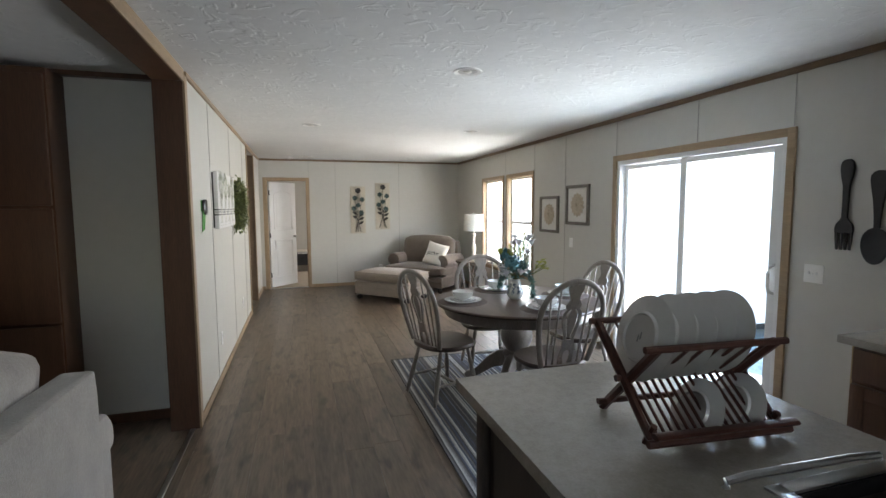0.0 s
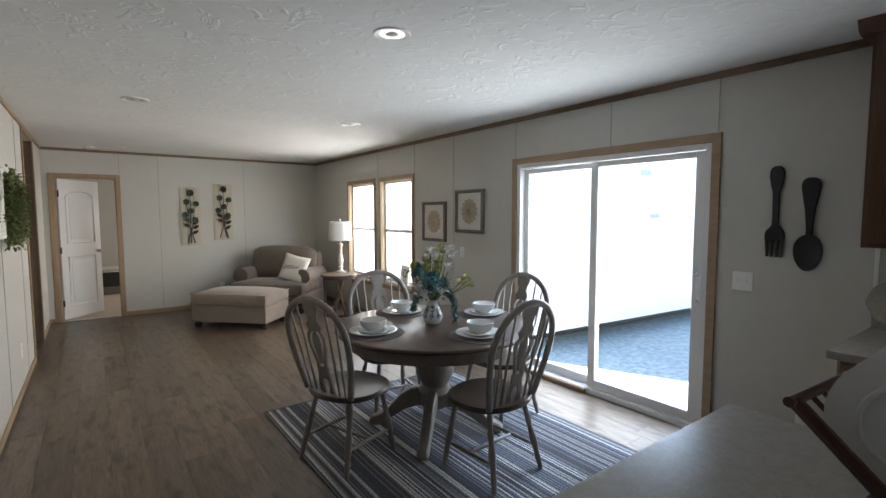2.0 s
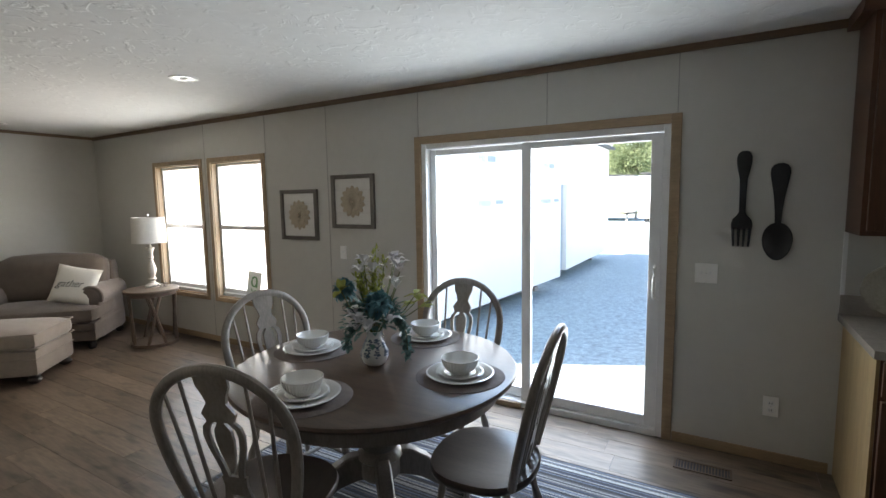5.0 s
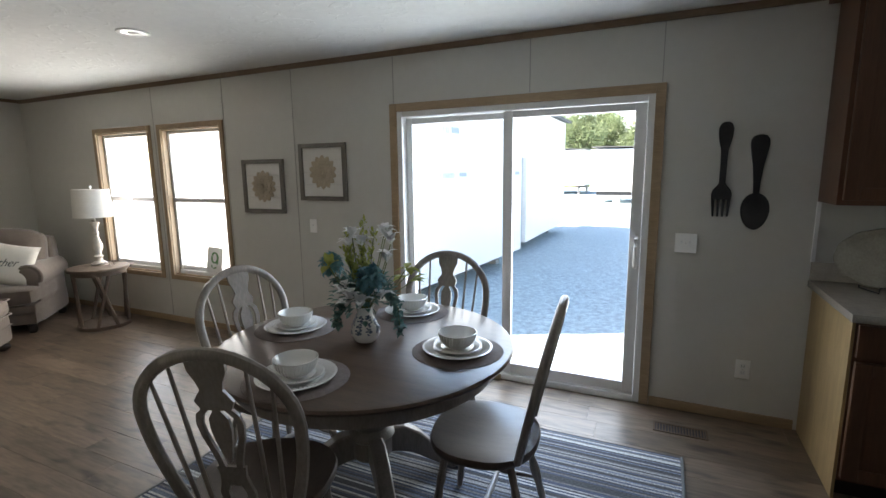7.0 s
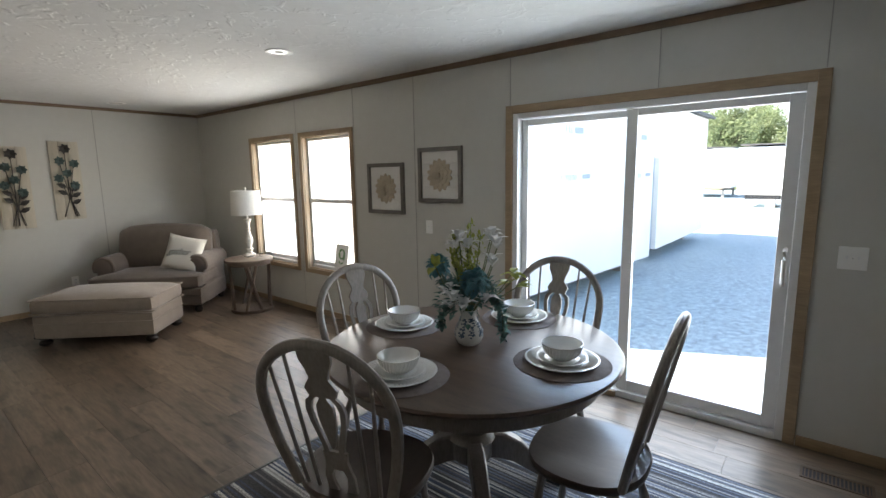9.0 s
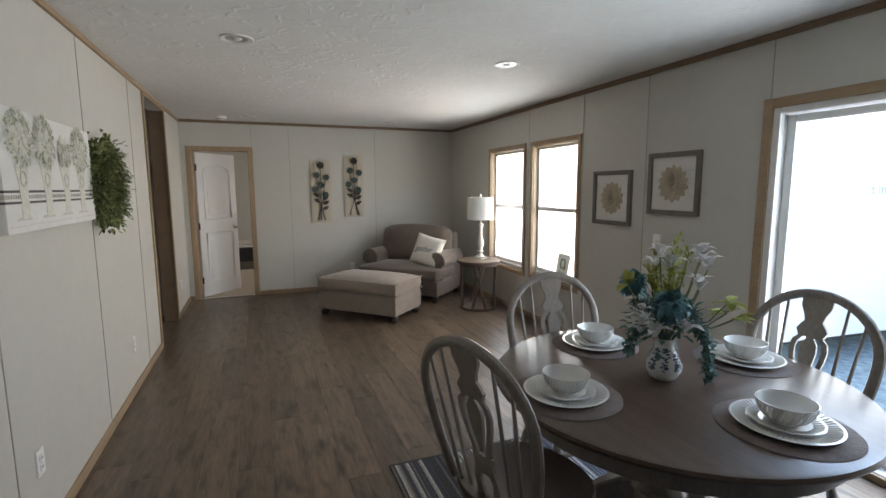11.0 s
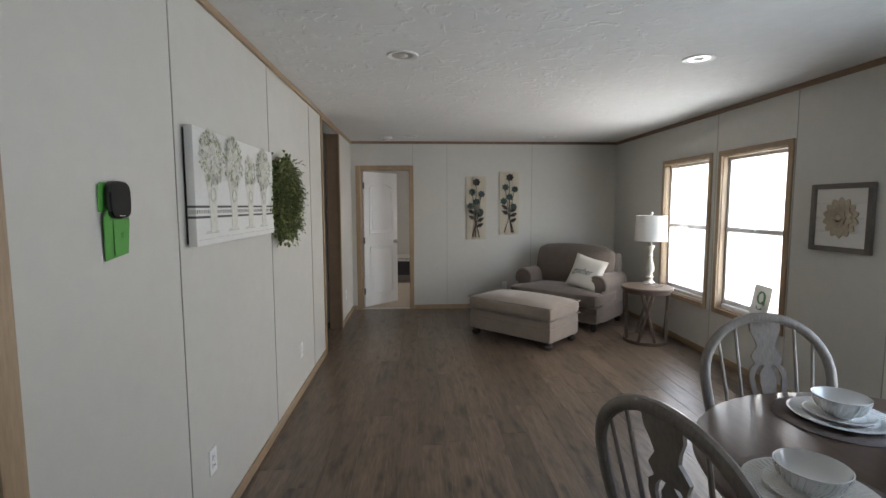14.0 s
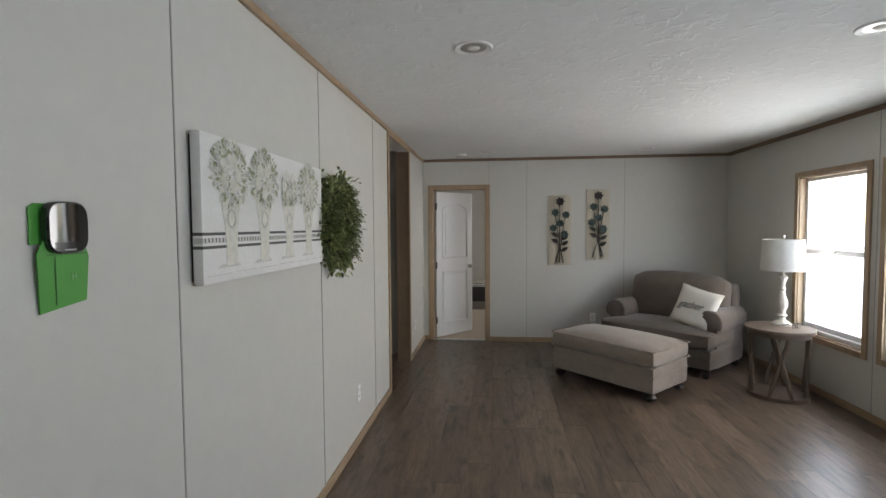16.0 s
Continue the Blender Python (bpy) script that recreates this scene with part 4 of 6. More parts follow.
def lettering(text, size, m, parent, material):
    cu = bpy.data.curves.new("lettering", "FONT")
    cu.body, cu.size, cu.extrude, cu.align_x = text, size, 0.001, "LEFT"
    ob = new("lettering", cu)
    bpy.context.view_layer.update()
    me = bpy.data.meshes.new_from_object(ob.evaluated_get(bpy.context.evaluated_depsgraph_get()))
    bpy.data.objects.remove(ob)
    me.transform(m)
    me.materials.clear()
    me.materials.append(material)
    o2 = new("lettering", me)
    o2.parent = parent
    return o2


armchair()


def ottoman():
    o = thing("ottoman", "long taupe upholstered ottoman on dark bun feet", "ottoman", pose(1.895, 11.40, 0, 0, 0, -46))
    part("base", soft_box(-0.54, 0.54, -0.31, 0.31, 0.075, 0.305, 0.025), M_LINEN_LIT, o)
    part("welt", soft_box(-0.546, 0.546, -0.316, 0.316, 0.215, 0.228, 0.006), M_LINEN_LIT, o)
    part("cushion", soft_box(-0.555, 0.555, -0.325, 0.325, 0.30, 0.465, 0.06, 0.04), M_LINEN_LIT, o)
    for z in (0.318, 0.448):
        part("piping", tube([(-0.535, -0.325, z), (0.535, -0.325, z), (0.555, -0.305, z), (0.555, 0.305, z), (0.535, 0.325, z), (-0.535, 0.325, z), (-0.555, 0.305, z), (-0.555, -0.305, z), (-0.535, -0.325, z)], 0.006, 6), M_LINEN_LIT, o)
    for x in (-0.48, 0.48):
        for y in (-0.25, 0.25):
            part("foot", lathe([(0.0, 0), (0.03, 0), (0.052, 0.018), (0.056, 0.036), (0.046, 0.054), (0.032, 0.062), (0.05, 0.074), (0.05, 0.08), (0, 0.08)], 16, (x, y, 0)), M_FOOT, o, "dark turned bun foot")
    part("cord", tube([(-0.55, -0.2, 0.16), (-0.60, -0.21, 0.10), (-0.62, -0.2, 0.06), (-0.57, -0.19, 0.05)], 0.008, 6), M_BLACK, o)


ottoman()


def end_table():
    t = thing("end_table", "round rustic wood end table with crossed slats", "end table", pose(3.225, 11.145, 0))
    part("tabletop", lathe([(0, 0.585), (0.262, 0.585), (0.268, 0.59), (0.268, 0.612), (0.262, 0.617), (0, 0.617)], 56), M_RUSTIC, t)
    part("top_ring", lathe([(0.215, 0.545), (0.235, 0.545), (0.235, 0.585), (0.215, 0.585)], 48), M_RUSTIC, t)
    part("base_ring", lathe([(0.19, 0.0), (0.235, 0.0), (0.235, 0.035), (0.19, 0.035)], 48), M_RUSTIC, t)
    for k in range(8):
        a0 = k * math.pi / 4
        d = 0.62 if k % 2 else -0.62
        part("slat", tube([(0.215 * math.cos(a0), 0.215 * math.sin(a0), 0.03), (0.205 * math.cos(a0 + d / 2), 0.205 * math.sin(a0 + d / 2), 0.29), (0.222 * math.cos(a0 + d), 0.222 * math.sin(a0 + d), 0.55)], 0.017, 6), M_RUSTIC, t)
    l = thing("table_lamp", "table lamp with turned white wooden base and drum shade", "lamp", pose(3.29, 11.23, 0.617))
    part("lamp_base", lathe([(0, 0), (0.075, 0), (0.078, 0.015), (0.06, 0.03), (0.035, 0.045), (0.028, 0.07), (0.045, 0.09), (0.03, 0.105), (0.028, 0.13), (0.045, 0.17), (0.047, 0.21), (0.03, 0.26), (0.02, 0.31), (0.03, 0.33), (0.022, 0.35), (0.025, 0.39), (0.038, 0.42), (0.045, 0.44), (0.02, 0.45), (0.012, 0.47), (0.012, 0.55), (0, 0.55)], 32), M_LAMP, l)
    part("shade", lathe([(0.172, 0.495), (0.16, 0.775), (0.157, 0.775), (0.169, 0.495)], 48), M_SHADE, l, "white linen drum shade")
    part("shade_ring", lathe([(0.02, 0.765), (0.157, 0.765), (0.157, 0.77), (0.02, 0.77)], 32), M_METAL, l)
    part("finial", lathe([(0.0, 0.76), (0.006, 0.76), (0.006, 0.785), (0.014, 0.795), (0.012, 0.81), (0, 0.815)], 16), M_METAL, l)
    g = thing("eyeglasses", "pair of dark wire eyeglasses on the end table", "eyeglasses", pose(3.31, 11.045, 0.618, 0, 0, 30))
    for s in (-1, 1):
        part("rim", tube([(s * 0.035 + 0.026 * math.cos(a / 12 * 2 * math.pi), 0, 0.028 + 0.024 * math.sin(a / 12 * 2 * math.pi)) for a in range(13)], 0.003, 5), M_DARKMETAL, g)
        part("temple", tube([(s * 0.062, 0, 0.04), (s * 0.06, 0.07, 0.035), (s * 0.045, 0.13, 0.012)], 0.003, 5), M_DARKMETAL, g)


end_table()

# ---- wall and ceiling fixtures ----


def recessed_light(x, y):
    t = thing("recessed_light", "round white recessed ceiling light, switched off", "ceiling light", pose(x, y, ZC), "recessed lights")
    part("trim_ring", lathe([(0.062, 0.012), (0.066, -0.002), (0.092, -0.008), (0.096, -0.004), (0.096, 0.0), (0.062, 0.0)], 40), M_PLASTIC, t)
    part("baffle", lathe([(0.066, -0.003), (0.052, 0.0), (0.03, 0.0), (0.0, 0.0), (0.0, -0.002), (0.03, -0.002), (0.05, -0.002)], 32), M_METAL, t)
    part("bulb", lathe([(0.0, -0.012), (0.02, -0.010), (0.032, -0.003), (0.034, 0.0), (0.0, 0.0)], 24), M_SHADE, t)


for cx, cy in ((0.612, 9.07), (2.457, 9.05), (0.612, 12.43), (2.457, 12.43), (1.56, 6.68), (-1.75, 6.0)):
    recessed_light(cx, cy)

sd = thing("smoke_detector", "round white smoke detector on the ceiling", "smoke detector", pose(0.30, 12.55, ZC))
part("housing", lathe([(0.0, -0.04), (0.04, -0.04), (0.055, -0.034), (0.066, -0.02), (0.07, 0.0), (0.0, 0.0)], 32), M_PLASTIC, sd)
part("vent_ring", lathe([(0.05, -0.037), (0.058, -0.037), (0.06, -0.032), (0.05, -0.032)], 32), M_SEAM, sd)


def wall_plate(name, label, m, w, h, kind, group=""):
    """A cover plate in the local x-z plane, facing -y."""
    t = thing(name, label, "switch" if kind == "switch" else "outlet", m, group)
    part("cover_plate", box(-w / 2, w / 2, -0.007, 0.0, -h / 2, h / 2, bevel=0.003), M_PLASTIC, t)
    if kind == "outlet":
        for z in (-0.02, 0.02):
            o = part("socket", box(-0.016, 0.016, -0.010, -0.006, z - 0.014, z + 0.014, bevel=0.003), M_WHITE, t)
            for x in (-0.006, 0.006):
                part("slot", box(x - 0.0012, x + 0.0012, -0.0108, -0.0098, z - 0.004, z + 0.005), M_BLACK, o, smooth=0)
    else:
        n = max(1, round(w / 0.06) - 0) if w > 0.1 else 1
        for i in range(n):
            x = (i - (n - 1) / 2) * 0.046
            part("toggle", box(x - 0.005, x + 0.005, -0.017, -0.006, -0.004, 0.012, bevel=0.002), M_WHITE, t)
    part("screw", lathe([(0, 0), (0.003, 0), (0.003, 0.001), (0, 0.001)], 8, (0, 0, 0)), M_METAL, t).matrix_local = pose(0, -0.008, 0, 90)


right = lambda y, z: pose(XR, y, z, 0, 0, -90)
left = lambda y, z: pose(XL, y, z, 0, 0, 90)
farw = lambda x, z: pose(x, YF, z)
wall_plate("light_switch", "white double light switch plate beside the slider", right(5.818, 1.083), 0.118, 0.118, "switch")
wall_plate("light_switch", "white light switch plate below framed art", right(8.665, 1.083), 0.072, 0.116, "switch")
wall_plate("outlet", "white wall outlet above the baseboard", right(5.465, 0.331), 0.076, 0.118, "outlet", "outlets")
wall_plate("outlet", "white wall outlet above the baseboard", left(9.869, 0.355), 0.072, 0.116, "outlet", "outlets")
wall_plate("outlet", "white wall outlet above the baseboard", left(8.20, 0.355), 0.072, 0.116, "outlet", "outlets")
wall_plate("outlet", "white wall outlet above the baseboard", left(12.25, 0.355), 0.072, 0.116, "outlet", "outlets")
wall_plate("outlet", "white wall outlet beside the armchair", farw(1.97, 0.335), 0.072, 0.116, "outlet", "outlets")

vent = thing("floor_vent", "brown metal floor register by the slider", "vent", pose(3.32, 5.79, 0.001))
bmv = bmesh.new()
for b in ((-0.055, -0.043, -0.145, 0.145, 0, 0.006), (0.043, 0.055, -0.145, 0.145, 0, 0.006), (-0.043, 0.043, -0.145, -0.133, 0, 0.006), (-0.043, 0.043, 0.133, 0.145, 0, 0.006)):
    bm_box(bmv, *b)
part("frame", bmv, M_RUSTIC, vent, smooth=0)
part("backing", box(-0.043, 0.043, -0.133, 0.133, 0, 0.001), M_BLACK, vent, smooth=0)
for i in range(17):
    y = -0.125 + i * 0.0156
    part("slat", box(-0.043, 0.043, y - 0.003, y + 0.003, 0.001, 0.005), M_RUSTIC, vent, smooth=0)


def fork_spoon():
    f = thing("wall_fork", "large black metal fork hung on the wall", "wall decor", right(5.652, 1.25))
    half = [(0.016, 0.17), (0.0165, 0.30), (0.019, 0.385), (0.030, 0.43), (0.037, 0.475), (0.037, 0.505), (0.029, 0.528), (0.012, 0.54)]
    part("handle", prism([(-x, z) for x, z in half] + [(x, z) for x, z in reversed(half)], 0.018, 0.003), M_BLACK, f)
    part("head", prism([(-0.050, 0.10), (-0.052, 0.13), (-0.046, 0.155), (-0.026, 0.178), (-0.016, 0.195), (0.016, 0.195), (0.026, 0.178), (0.046, 0.155), (0.052, 0.13), (0.050, 0.10)], 0.016, 0.003), M_BLACK, f)
    for i in range(4):
        x = -0.041 + i * 0.0273
        part("tine", prism([(x - 0.0085, 0.103), (x + 0.0085, 0.103), (x * 0.88 + 0.005, 0.0), (x * 0.88 - 0.005, 0.0)], 0.013, 0.002), M_BLACK, f)
    s = thing("wall_spoon", "large black metal spoon hung on the wall", "wall decor", right(5.482, 1.18))
    half = [(0.014, 0.19), (0.017, 0.27), (0.026, 0.36), (0.040, 0.44), (0.046, 0.48), (0.043, 0.508), (0.030, 0.526), (0.012, 0.533)]
    part("handle", prism([(-x, z) for x, z in half] + [(x, z) for x, z in reversed(half)], 0.018, 0.003), M_BLACK, s)
    bm = bmesh.new()
    rings = []
    for k, (r, d) in enumerate(((1.0, 0.0), (1.0, -0.014), (0.9, -0.016), (0.6, -0.006), (0.25, 0.0))):
        rings.append([bm.verts.new((0.07 * r * math.cos(a) * (1 + 0.10 * math.sin(a)), d, 0.105 + 0.105 * r * math.sin(a))) for a in [2 * math.pi * i / 32 for i in range(32)]])
    for r0, r1 in zip(rings, rings[1:]):
        for i in range(32):
            bm.faces.new((r0[i], r0[(i + 1) % 32], r1[(i + 1) % 32], r1[i]))
    bm.faces.new(rings[-1])
    part("bowl", bm, M_BLACK, s)
    for o in (f, s):
        o.matrix_world = o.matrix_world @ Matrix.Translation((0, -0.012, 0))


fork_spoon()


def framed_art(y0, y1, z0, z1):
    w, h = y1 - y0, z1 - z0
    t = thing("framed_art", "weathered grey frame with carved medallion on white boards", "framed art", right((y0 + y1) / 2, (z0 + z1) / 2), "framed medallions")
    fw = 0.035
    for b in ((-w / 2, -w / 2 + fw, -h / 2, h / 2), (w / 2 - fw, w / 2, -h / 2, h / 2), (-w / 2 + fw, w / 2 - fw, h / 2 - fw, h / 2), (-w / 2 + fw, w / 2 - fw, -h / 2, -h / 2 + fw)):
        part("frame_rail", box(b[0], b[1], -0.03, 0.0, b[2], b[3], bevel=0.004), M_FRAME, t)
    n = 4
    hh = (h - 2 * fw) / n
    for i in range(n):
        z = -h / 2 + fw + i * hh
        part("board", box(-w / 2 + fw, w / 2 - fw, -0.012, -0.002, z + 0.001, z + hh - 0.001, bevel=0.0015), M_WHITEBOARD, t)
    r = min(w, h) * 0.3
    for ring, (cnt, r0, r1, wd, dy) in enumerate(((14, 0.35, 1.0, 0.4, -0.016), (12, 0.25, 0.72, 0.34, -0.022), (8, 0.05, 0.42, 0.3, -0.028))):
        for k in range(cnt):
            a = 2 * math.pi * (k + 0.5 * ring) / cnt
            out = []
            for u in range(9):
                q = u / 8
                half = wd * r * 0.5 * math.sin(math.pi * min(1, q * 0.93 + 0.07)) ** 0.7
                out.append((half, r * (r0 + (r1 - r0) * q)))
            pts = [(-x, z) for x, z in out] + [(x, z) for x, z in reversed(out)]
            part("petal", moved(prism(pts, 0.007), Matrix.Translation((0, dy, 0)) @ Euler((0, a, 0)).to_matrix().to_4x4()), M_TAN, t)
    part("boss", lathe([(0, 0), (r * 0.16, 0), (r * 0.12, 0.012), (0, 0.016)], 20), M_TAN, t).matrix_local = pose(0, -0.03, 0, 90)


framed_art(8.949, 9.425, 1.181, 1.652)
framed_art(8.289, 8.765, 1.300, 1.769)


def flower_panel(x0, x1, z0, z1, seed):
    rnd = random.Random(seed)
    w, h = x1 - x0, z1 - z0
    t = thing("flower_wall_panel", "narrow cream plank panel with metal flowers", "wall decor", farw((x0 + x1) / 2, (z0 + z1) / 2), "flower panels")
    for i in range(3):
        a = -w / 2 + i * w / 3
        part("board", box(a + 0.0008, a + w / 3 - 0.0008, -0.018, 0.0, -h / 2, h / 2, bevel=0.0015), M_BOARD, t)
    heads = [(-0.0, 0.37), (-0.06, 0.23), (0.075, 0.20), (0.0, 0.09), (-0.085, 0.03), (0.06, -0.05)]
    for i, (fx, fz) in enumerate(heads):
        bx = rnd.uniform(-0.05, 0.05)
        part("stem", tube([(bx * 1.6, -0.026, -0.42), (bx * 0.3, -0.034, -0.24), (fx * 0.5, -0.034, (fz - 0.2) / 2), (fx, -0.03, fz)], 0.0045, 6), M_DARKMETAL, t)
        bm = bmesh.new()
        r = 0.065 if i in (0,) else 0.058
        for ring, (cnt, rr, dy) in enumerate(((7, 1.0, 0.0), (6, 0.65, -0.012))):
            for k in range(cnt):
                a = 2 * math.pi * (k + 0.5 * ring) / cnt
                leaf(bm, (fx, -0.035 + dy, fz), (math.cos(a), -0.35, math.sin(a)), r * rr, r * rr * 0.75, 0.12, (0, -1, 0))
        part("flower_head", bm, M_DARKMETAL if i == 0 else M_TEALMETAL, t, smooth=0)
    for k, (lx, lz, s) in enumerate(((-0.05, -0.16, -1), (0.06, -0.19, 1), (-0.07, -0.08, -1), (0.04, -0.27, 1), (0.05, -0.12, 1))):
        bm = bmesh.new()
        leaf(bm, (lx * 0.3, -0.034, lz), (s, -0.1, 0.55), 0.11, 0.055, 0.08, (0, -1, 0))
        part("metal_leaf", bm, M_DARKMETAL, t, smooth=0)


flower_panel(1.397, 1.686, 1.016, 1.922, 1)
flower_panel(1.88, 2.167, 1.085, 1.992, 2)


def canvas_print():
    """A stretched canvas with four flower-filled vases above a striped band."""
    rnd = random.Random(4)
    y0, y1, z0, z1 = 8.06, 9.105, 1.342, 1.834
    w, h = y1 - y0, z1 - z0
    t = thing("canvas_picture", "stretched white canvas of four flower vases", "painting", left((y0 + y1) / 2, (z0 + z1) / 2))
    part("backing_frame", box(-w / 2 + 0.01, w / 2 - 0.01, -0.012, 0, -h / 2 + 0.01, h / 2 - 0.01), M_BLACK, t, smooth=0)
    part("canvas", box(-w / 2, w / 2, -0.046, -0.012, -h / 2, h / 2, bevel=0.003), M_CANVAS, t)
    f = -0.0467
    for k, (dz, th) in enumerate(((-0.082, 0.010), (-0.104, 0.018), (-0.126, 0.010))):
        part("stripe", box(-w / 2 - 0.0006, w / 2 + 0.0006, f, -0.013, dz - th / 2, dz + th / 2), M_CHARCOAL if k != 1 else M_PALEGREY, t, smooth=0)
    for x in [i * 0.02 - w / 2 + 0.01 for i in range(int(w / 0.02))]:
        part("check", box(x, x + 0.006, f - 0.0004, f + 0.001, -0.11, -0.096), M_CHARCOAL, t, smooth=0)
    for i in range(6):
        a = -w / 2 + 0.02 + i * w / 6
        part("board_line", box(a, a + w / 6 - 0.03, f - 0.0002, f + 0.001, -0.222 + 0.002 * (i % 2), -0.219 + 0.002 * (i % 2)), M_PALEGREY, t, smooth=0)
    for i, x in enumerate((-0.355, -0.115, 0.115, 0.335)):
        out = [(0.030, -0.192), (0.036, -0.18), (0.034, -0.12), (0.042, -0.05), (0.054, 0.0), (0.066, 0.04), (0.068, 0.052)]
        part("painted_vase", moved(prism([(-a, z) for a, z in out] + [(a, z) for a, z in reversed(out)], 0.0012), Matrix.Translation((x, f - 0.0006, 0))), M_CREAMPAINT, t, smooth=0)
        part("painted_label", moved(tube([(0.024 * math.cos(a), 0, 0.03 * math.sin(a)) for a in [2 * math.pi * k / 16 for k in range(17)]], 0.0028, 4), Matrix.Translation((x, f - 0.0012, -0.03))), M_PALEGREY, t)
        part("painted_shadow", moved(prism([(-0.06, -0.198), (0.09, -0.198), (0.07, -0.186), (-0.03, -0.186)], 0.001), Matrix.Translation((x - 0.03, f - 0.0003, 0))), M_PALEGREY, t, smooth=0)
        bl, bw, bp = bmesh.new(), bmesh.new(), bmesh.new()
        for k in range(460):
            a, r = rnd.uniform(0, 2 * math.pi), rnd.uniform(0, 1) ** 0.6
            px, pz = x + 0.112 * r * math.cos(a), 0.13 + 0.105 * r * math.sin(a)
            d = (math.cos(a), -0.02, math.sin(a) + 0.2)
            if i == 2:
                px = x + rnd.uniform(-0.07, 0.07)
                pz = rnd.uniform(0.03, 0.14)
                d = ((px - x) * 3, -0.02, 1)
            tgt = (bl, bw, bp)[k % 3]
            leaf(tgt, (px, f - 0.002 - 0.0002 * (k % 5), pz), d, rnd.uniform(0.014, 0.032), rnd.uniform(0.008, 0.016), 0.0, (0, -1, 0))
        tagged(part("painted_foliage", bl, M_SAGE, t, smooth=0), kind="stuff")
        tagged(part("painted_blossom", bw, M_CREAMPAINT, t, smooth=0), kind="stuff")
        tagged(part("painted_shade", bp, M_PALEGREY, t, smooth=0), kind="stuff")
        for k in range(5):
            a = 2 * math.pi * k / 5 + i
            px, pz = x + 0.05 * math.cos(a), 0.125 + 0.045 * math.sin(a)
            part("painted_flower", moved(lathe([(0, 0), (0.026, 0), (0.024, 0.0008), (0, 0.001)], 14), pose(px, f - 0.0034, pz, 90)), M_CREAMPAINT, t)


canvas_print()


def wreath():
    rnd = random.Random(9)
    t = thing("boxwood_wreath", "round green boxwood wreath hung on the wall", "wreath", left(9.34, 1.55))
    n = 24
    part("twig_ring", tube([(0.175 * math.cos(2 * math.pi * k / n), -0.04, 0.175 * math.sin(2 * math.pi * k / n)) for k in range(n + 1)], 0.02, 8), M_BARKTWIG, t)
    for nm, material, cnt in (("foliage", M_BOX, 2200), ("light_foliage", M_BOXL, 1700)):
        bm = bmesh.new()
        for k in range(cnt):
            a = rnd.uniform(0, 2 * math.pi)
            b = rnd.uniform(0, 2 * math.pi)
            q = rnd.uniform(0.3, 1.0) * (0.85 + 0.3 * math.sin(5 * a + 1) * math.sin(11 * a) + (0.35 if rnd.random() < 0.12 else 0))
            r = 0.175 + 0.115 * q * math.cos(b)
            y = -0.065 - 0.065 * q * math.sin(b)
            p = Vector((r * math.cos(a), min(y, -0.004), r * math.sin(a)))
            d = Vector((math.cos(a) * math.cos(b), -math.sin(b), math.sin(a) * math.cos(b))) + Vector((rnd.uniform(-0.7, 0.7), rnd.uniform(-0.7, 0.2), rnd.uniform(-0.7, 0.7)))
            if p.y > -0.03:
                d.y = -abs(d.y)
            leaf(bm, p, d, rnd.uniform(0.024, 0.044), 0.020, 0.2)
        part(nm, bm, material, t, smooth=0)


M_BARKTWIG = mat("twig", (0.06, 0.045, 0.03), 0.9, vary=0.3)
wreath()


def card_holder():
    """Green hanging sleeve with a rounded gloss-black thermostat-like unit above it."""
    t = thing("wall_sensor", "rounded gloss-black wall unit with green card sleeve", "thermostat", left(7.607, 1.462))
    part("sleeve", prism([(-0.055, -0.12), (0.066, -0.105), (0.068, 0.0), (0.055, 0.03), (-0.05, 0.04), (-0.066, 0.01)], 0.004, 0.001), M_GREEN, t, "bright green card sleeve").matrix_local = pose(0, -0.01, 0, 4, 0, 2)
    part("back_card", prism([(-0.072, 0.03), (0.02, 0.03), (0.02, 0.118), (-0.06, 0.118), (-0.072, 0.108)], 0.003, 0.001), M_GREEN, t, "bright green card").matrix_local = pose(0, -0.004, 0)
    # Thin darker strips draw the shade line along each crease of the sleeve.
    part("fold_shade", box(-0.060, 0.058, -0.0140, -0.0120, 0.006, 0.0085), M_DARKGREEN, t, smooth=0)
    part("fold_shade", box(-0.024, -0.0225, -0.0145, -0.0115, -0.104, 0.004), M_DARKGREEN, t, smooth=0)
    out = []
    for k in range(32):
        a = 2 * math.pi * k / 32
        c, s = math.cos(a), math.sin(a)
        out.append((0.052 * math.copysign(abs(c) ** 0.55, c), 0.058 * math.copysign(abs(s) ** 0.55, s)))
    part("unit", moved(prism(out, 0.022, 0.004), Matrix.Translation((0.0, -0.018, 0.066))), M_GLOSSBLACK, t, "gloss black rounded face", smooth=0)
    for x0, x1, z0, z1 in ((0.018, 0.021, -0.052, -0.036), (0.027, 0.030, -0.052, -0.036), (0.018, 0.030, -0.046, -0.043)):
        part("print_bar", box(x0, x1, -0.0128, -0.0122, z0, z1), M_PALEGREEN, t, smooth=0)
    part("face_bar", box(-0.014, 0.014, -0.0294, -0.0291, 0.016, 0.0185), M_PALEGREY, t, smooth=0)


card_holder()


M_CARD = mat("thin_white_card", (0.78, 0.78, 0.76), 0.8, vary=0.04)
let_light_through(M_CARD, 0.12)


